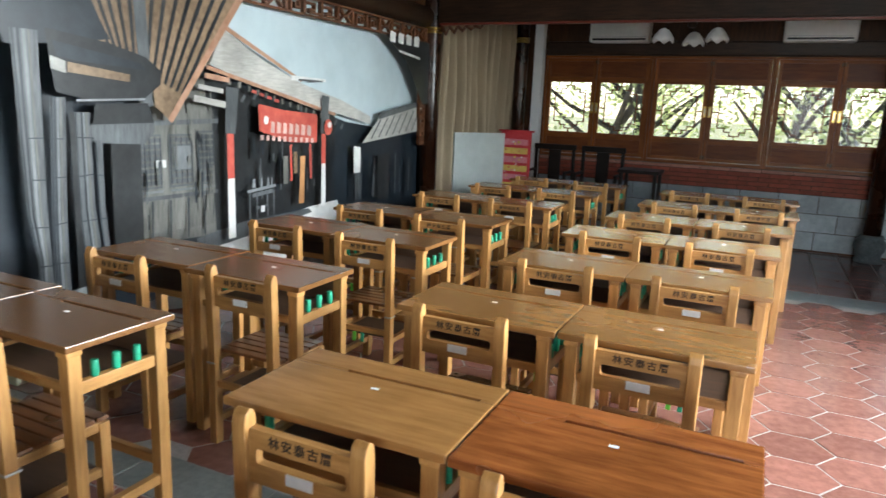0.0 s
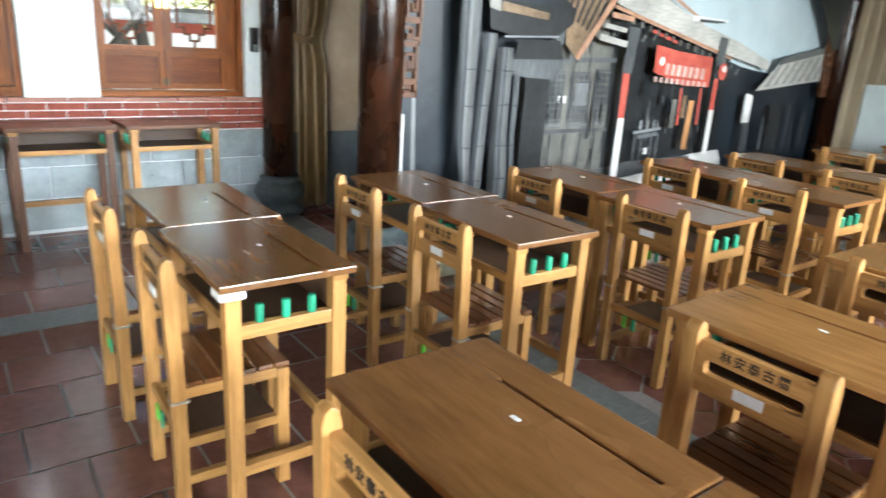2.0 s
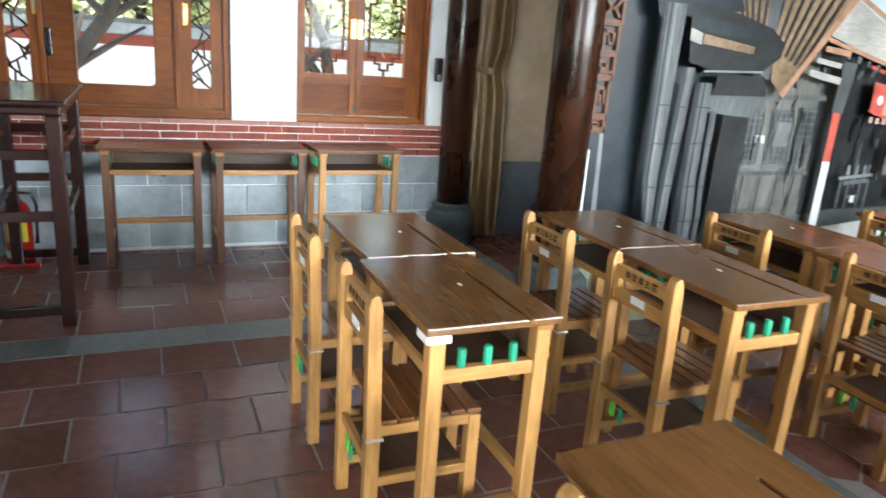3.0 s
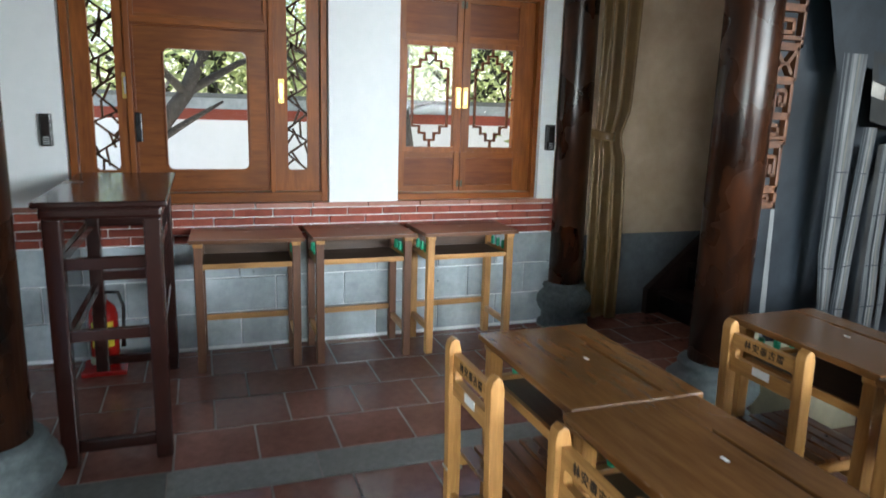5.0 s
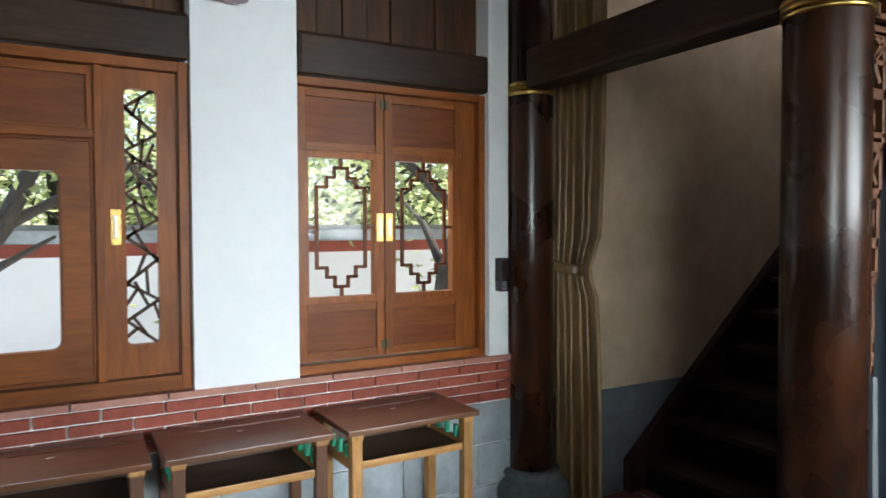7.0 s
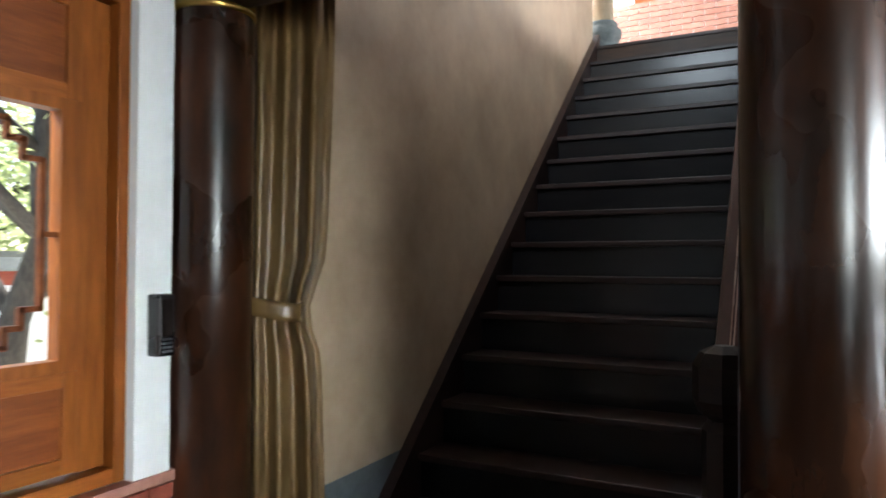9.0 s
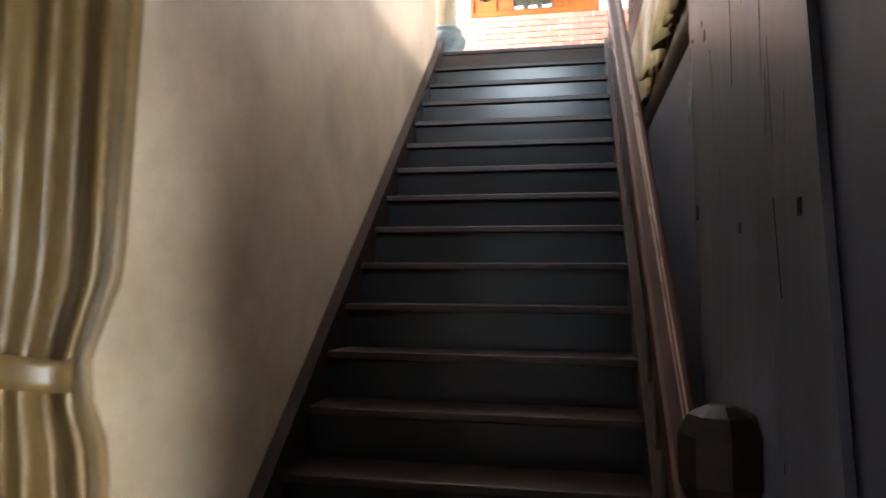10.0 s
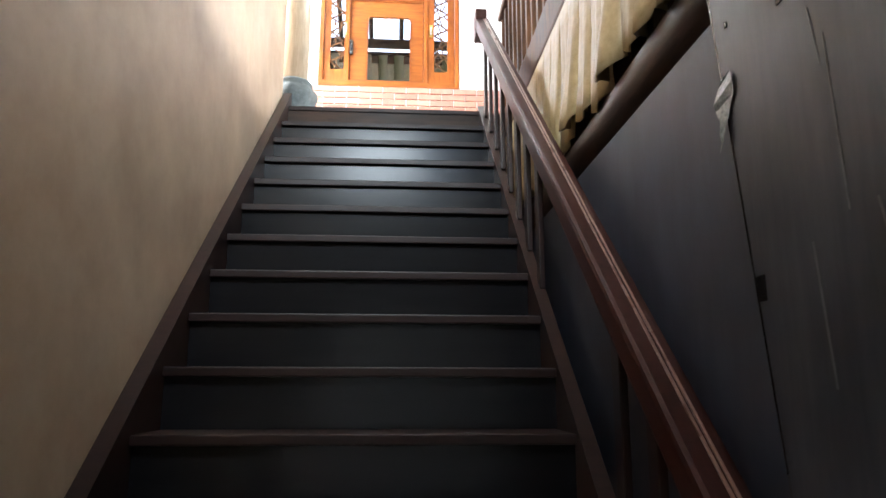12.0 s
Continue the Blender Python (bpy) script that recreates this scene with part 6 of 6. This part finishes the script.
for y, z, r in ((0.46, 0.515, 0.014), (0.40, 0.56, 0.006), (0.44, 0.475, 0.005), (1.62, 0.35, 0.006)):
    bm = bmesh.new()
    lathe(bm, [(r, -0.002), (r * 0.8, 0.001), (r * 0.3, 0.0015)], 8)
    part("chip", bm, BASE_STONE, chips, m=pose(-5.611, y, z, 0, 90, 0))


def bricks(parent, to_world, length, z0, courses, height, brick_len, mat, depth=0.012, seed=1):
    """Courses of single bricks along a wall; to_world places a brick's middle."""
    rnd = random.Random(seed)
    shapes = {}
    for c in range(courses):
        s = -brick_len / 2 * (c % 2)
        while s < length:
            a, b = max(0.0, s) + 0.004, min(length, s + brick_len) - 0.004
            s += brick_len
            if b - a < 0.03:
                continue
            key = round(b - a, 3)
            if key not in shapes:
                bm = bmesh.new()
                box(bm, -key / 2, key / 2, -depth, depth, -height / 2 + 0.004, height / 2 - 0.004, 0.002)
                shapes[key] = mesh_of(bm, "brick", mat)
            part("brick", shapes[key], None, parent, m=to_world((a + b) / 2, z0 + height * (c + 0.5), rnd.uniform(-0.001, 0.001)))


def west(s, z, jig):
    return pose(-5.622 + jig, -0.9 + s, z, 0, 0, 90)


def north(s, z, jig):
    return pose(-3.2 + s, 9.612 + jig, z)


def upper(s, z, jig):
    return pose(-7.9 + s, 9.145 + jig, z)


bricks(wall_w, west, 3.52, 0.657, 4, 0.0495, 0.225, BRICK, seed=2)
bricks(wall_w, west, 3.52, 0.856, 1, 0.036, 0.34, PALE_BRICK, 0.022, 3)
bricks(wall_n, north, 5.4, 0.66, 4, 0.0525, 0.225, BRICK, seed=4)
bricks(wall_n, north, 5.4, 0.871, 1, 0.042, 0.34, PALE_BRICK, 0.022, 5)
bricks(wall_w, west, 3.52, 0.02, 3, 0.2115, 0.42, DADO_STONE, 0.008, 6)
bricks(wall_n, north, 5.4, 0.02, 3, 0.213, 0.42, DADO_STONE, 0.008, 7)
up_wall = bpy.data.objects["wall_upper_north"]
bricks(up_wall, upper, 4.6, 3.936, 9, 0.066, 0.24, PALE_BRICK, seed=8)

tile_mesh = {}


def tile(parent, w, d, x, y, jig, hexa=False):
    key = (round(w, 3), round(d, 3), hexa)
    if key not in tile_mesh:
        bm = bmesh.new()
        if hexa:
            o = [(-w / 2, 0), (-w / 4, -d / 2), (w / 4, -d / 2), (w / 2, 0), (w / 4, d / 2), (-w / 4, d / 2)]
            o = [(a * 0.978, b * 0.972) for a, b in o]
            lo, hi = [bm.verts.new((a, b, -0.012)) for a, b in o], [bm.verts.new((a * 0.99, b * 0.99, 0.0)) for a, b in o]
            bm.faces.new(hi)
            for k in range(6):
                bm.faces.new((lo[k], lo[(k + 1) % 6], hi[(k + 1) % 6], hi[k]))
        else:
            box(bm, -w / 2 + 0.005, w / 2 - 0.005, -d / 2 + 0.005, d / 2 - 0.005, -0.012, 0.0, 0.002)
        tile_mesh[key] = mesh_of(bm, "tile", TILE)
    part("tile", tile_mesh[key], None, parent, m=pose(x, y, jig))


rnd = random.Random(9)


def rect_field(parent, x0, x1, y0, y1, w, d):
    """Running-bond tiles, rows along y."""
    n = max(1, round((x1 - x0) / w))
    w = (x1 - x0) / n
    for i in range(n):
        s = y0 - (d / 2 if i % 2 else 0)
        while s < y1 - 0.02:
            a, b = max(s, y0), min(s + d, y1)
            s += d
            if b - a > 0.04:
                tile(parent, w, b - a, x0 + w * (i + 0.5), (a + b) / 2, rnd.uniform(-0.0012, 0.0))


aisle = structure("floor_aisle", (lambda b: (box(b, -5.62, -4.205, -1.2, 2.36, -0.0061, -0.0058), b)[1])(bmesh.new()), GROUT, "red terracotta tiles laid in running bond", "floor")
rect_field(aisle, -5.618, -5.54, -1.2, 2.36, 0.08, 0.345)
rect_field(aisle, -5.535, -4.208, -1.2, 2.36, 0.33, 0.345)
front = structure("floor_front", (lambda b: (box(b, -3.99, 1.4, -1.0, 2.36, -0.0061, -0.0058), b)[1])(bmesh.new()), GROUT, "red terracotta tiles laid in running bond", "floor")
rect_field(front, -3.987, 0.42, -0.6, 2.365, 0.2975, 0.325)
stones = thing("floor_stone_bands", "grey-green stone bands between the tile fields", "floor", kind="structure")


def stone_run(x0, x1, y0, y1, along):
    n = max(1, round(((x1 - x0) if along == "x" else (y1 - y0)) / 0.62))
    for k in range(n):
        bm = bmesh.new()
        if along == "x":
            a, b = x0 + (x1 - x0) * k / n, x0 + (x1 - x0) * (k + 1) / n
            box(bm, a + 0.003, b - 0.003, y0 + 0.003, y1 - 0.003, -0.014, 0.0, 0.002)
        else:
            a, b = y0 + (y1 - y0) * k / n, y0 + (y1 - y0) * (k + 1) / n
            box(bm, x0 + 0.003, x1 - 0.003, a + 0.003, b - 0.003, -0.014, 0.0, 0.002)
        part("stone", bm, STONE_BAND, stones)


stone_run(-4.205, -3.99, -1.2, 2.36, "y")
stone_run(-5.655, 2.3, 2.37, 2.63, "x")
stone_run(-4.06, 2.3, 7.05, 7.40, "x")
rect_field(aisle, -5.655, -4.17, 2.64, 3.42, 0.30, 0.345)
W, D = 0.36, 0.27
hexes = structure("floor_hall", (lambda b: (box(b, -4.06, 2.2, 2.64, 7.04, -0.0061, -0.0058), b)[1])(bmesh.new()), GROUT, "red terracotta hexagonal tiles with pale joints", "floor")
rest = bmesh.new()
count = 0
i = 0
while True:
    x = -3.95 + 0.75 * W * i
    if x > 2.15:
        break
    y = 2.72 + (D / 2 if i % 2 else 0)
    while y < 7.0:
        near = (y < 4.4 and x < 0.9) or (-0.6 < x < 1.2)
        if near and count < 290:
            tile(hexes, W, D, x, y, rnd.uniform(-0.0012, 0.0), True)
            count += 1
        else:
            o = [(-W / 2, 0), (-W / 4, -D / 2), (W / 4, -D / 2), (W / 2, 0), (W / 4, D / 2), (-W / 4, D / 2)]
            hi = [rest.verts.new((x + a * 0.965, y + b * 0.96, 0.0)) for a, b in o]
            lo = [rest.verts.new((x + a * 0.978, y + b * 0.972, -0.012)) for a, b in o]
            rest.faces.new(hi)
            for k in range(6):
                rest.faces.new((lo[k], lo[(k + 1) % 6], hi[(k + 1) % 6], hi[k]))
        y += D
    i += 1
tagged(part("far_tiles", rest, TILE, hexes), kind="stuff")
far_floor = structure("floor_far", (lambda b: (box(b, -4.06, 2.2, 7.41, 9.6, -0.0061, -0.0058), b)[1])(bmesh.new()), GROUT, "red terracotta tiles at the end of the hall", "floor")
rect_field(far_floor, -4.0, 1.6, 7.41, 9.6, 0.30, 0.36)
bm = bmesh.new()
for x0, x1, y0, y1 in ((0.43, 2.19, -3.2, 2.36), (-3.987, 0.42, -3.2, -0.61), (-5.62, -4.33, -3.2, -1.21)):
    nx, ny = round((x1 - x0) / 0.30), round((y1 - y0) / 0.33)
    w, d = (x1 - x0) / nx, (y1 - y0) / ny
    for i in range(nx):
        for j in range(ny):
            a, c = x0 + w * i + 0.005, y0 + d * j + 0.005
            q = [bm.verts.new(p) for p in ((a, c, 0), (a + w - 0.01, c, 0), (a + w - 0.01, c + d - 0.01, 0), (a, c + d - 0.01, 0))]
            o = [bm.verts.new((v.co.x, v.co.y, -0.012)) for v in q]
            bm.faces.new(q)
            for k in range(4):
                bm.faces.new((o[k], o[(k + 1) % 4], q[(k + 1) % 4], q[k]))
tagged(part("outer_tiles", bm, TILE, floor), kind="stuff")
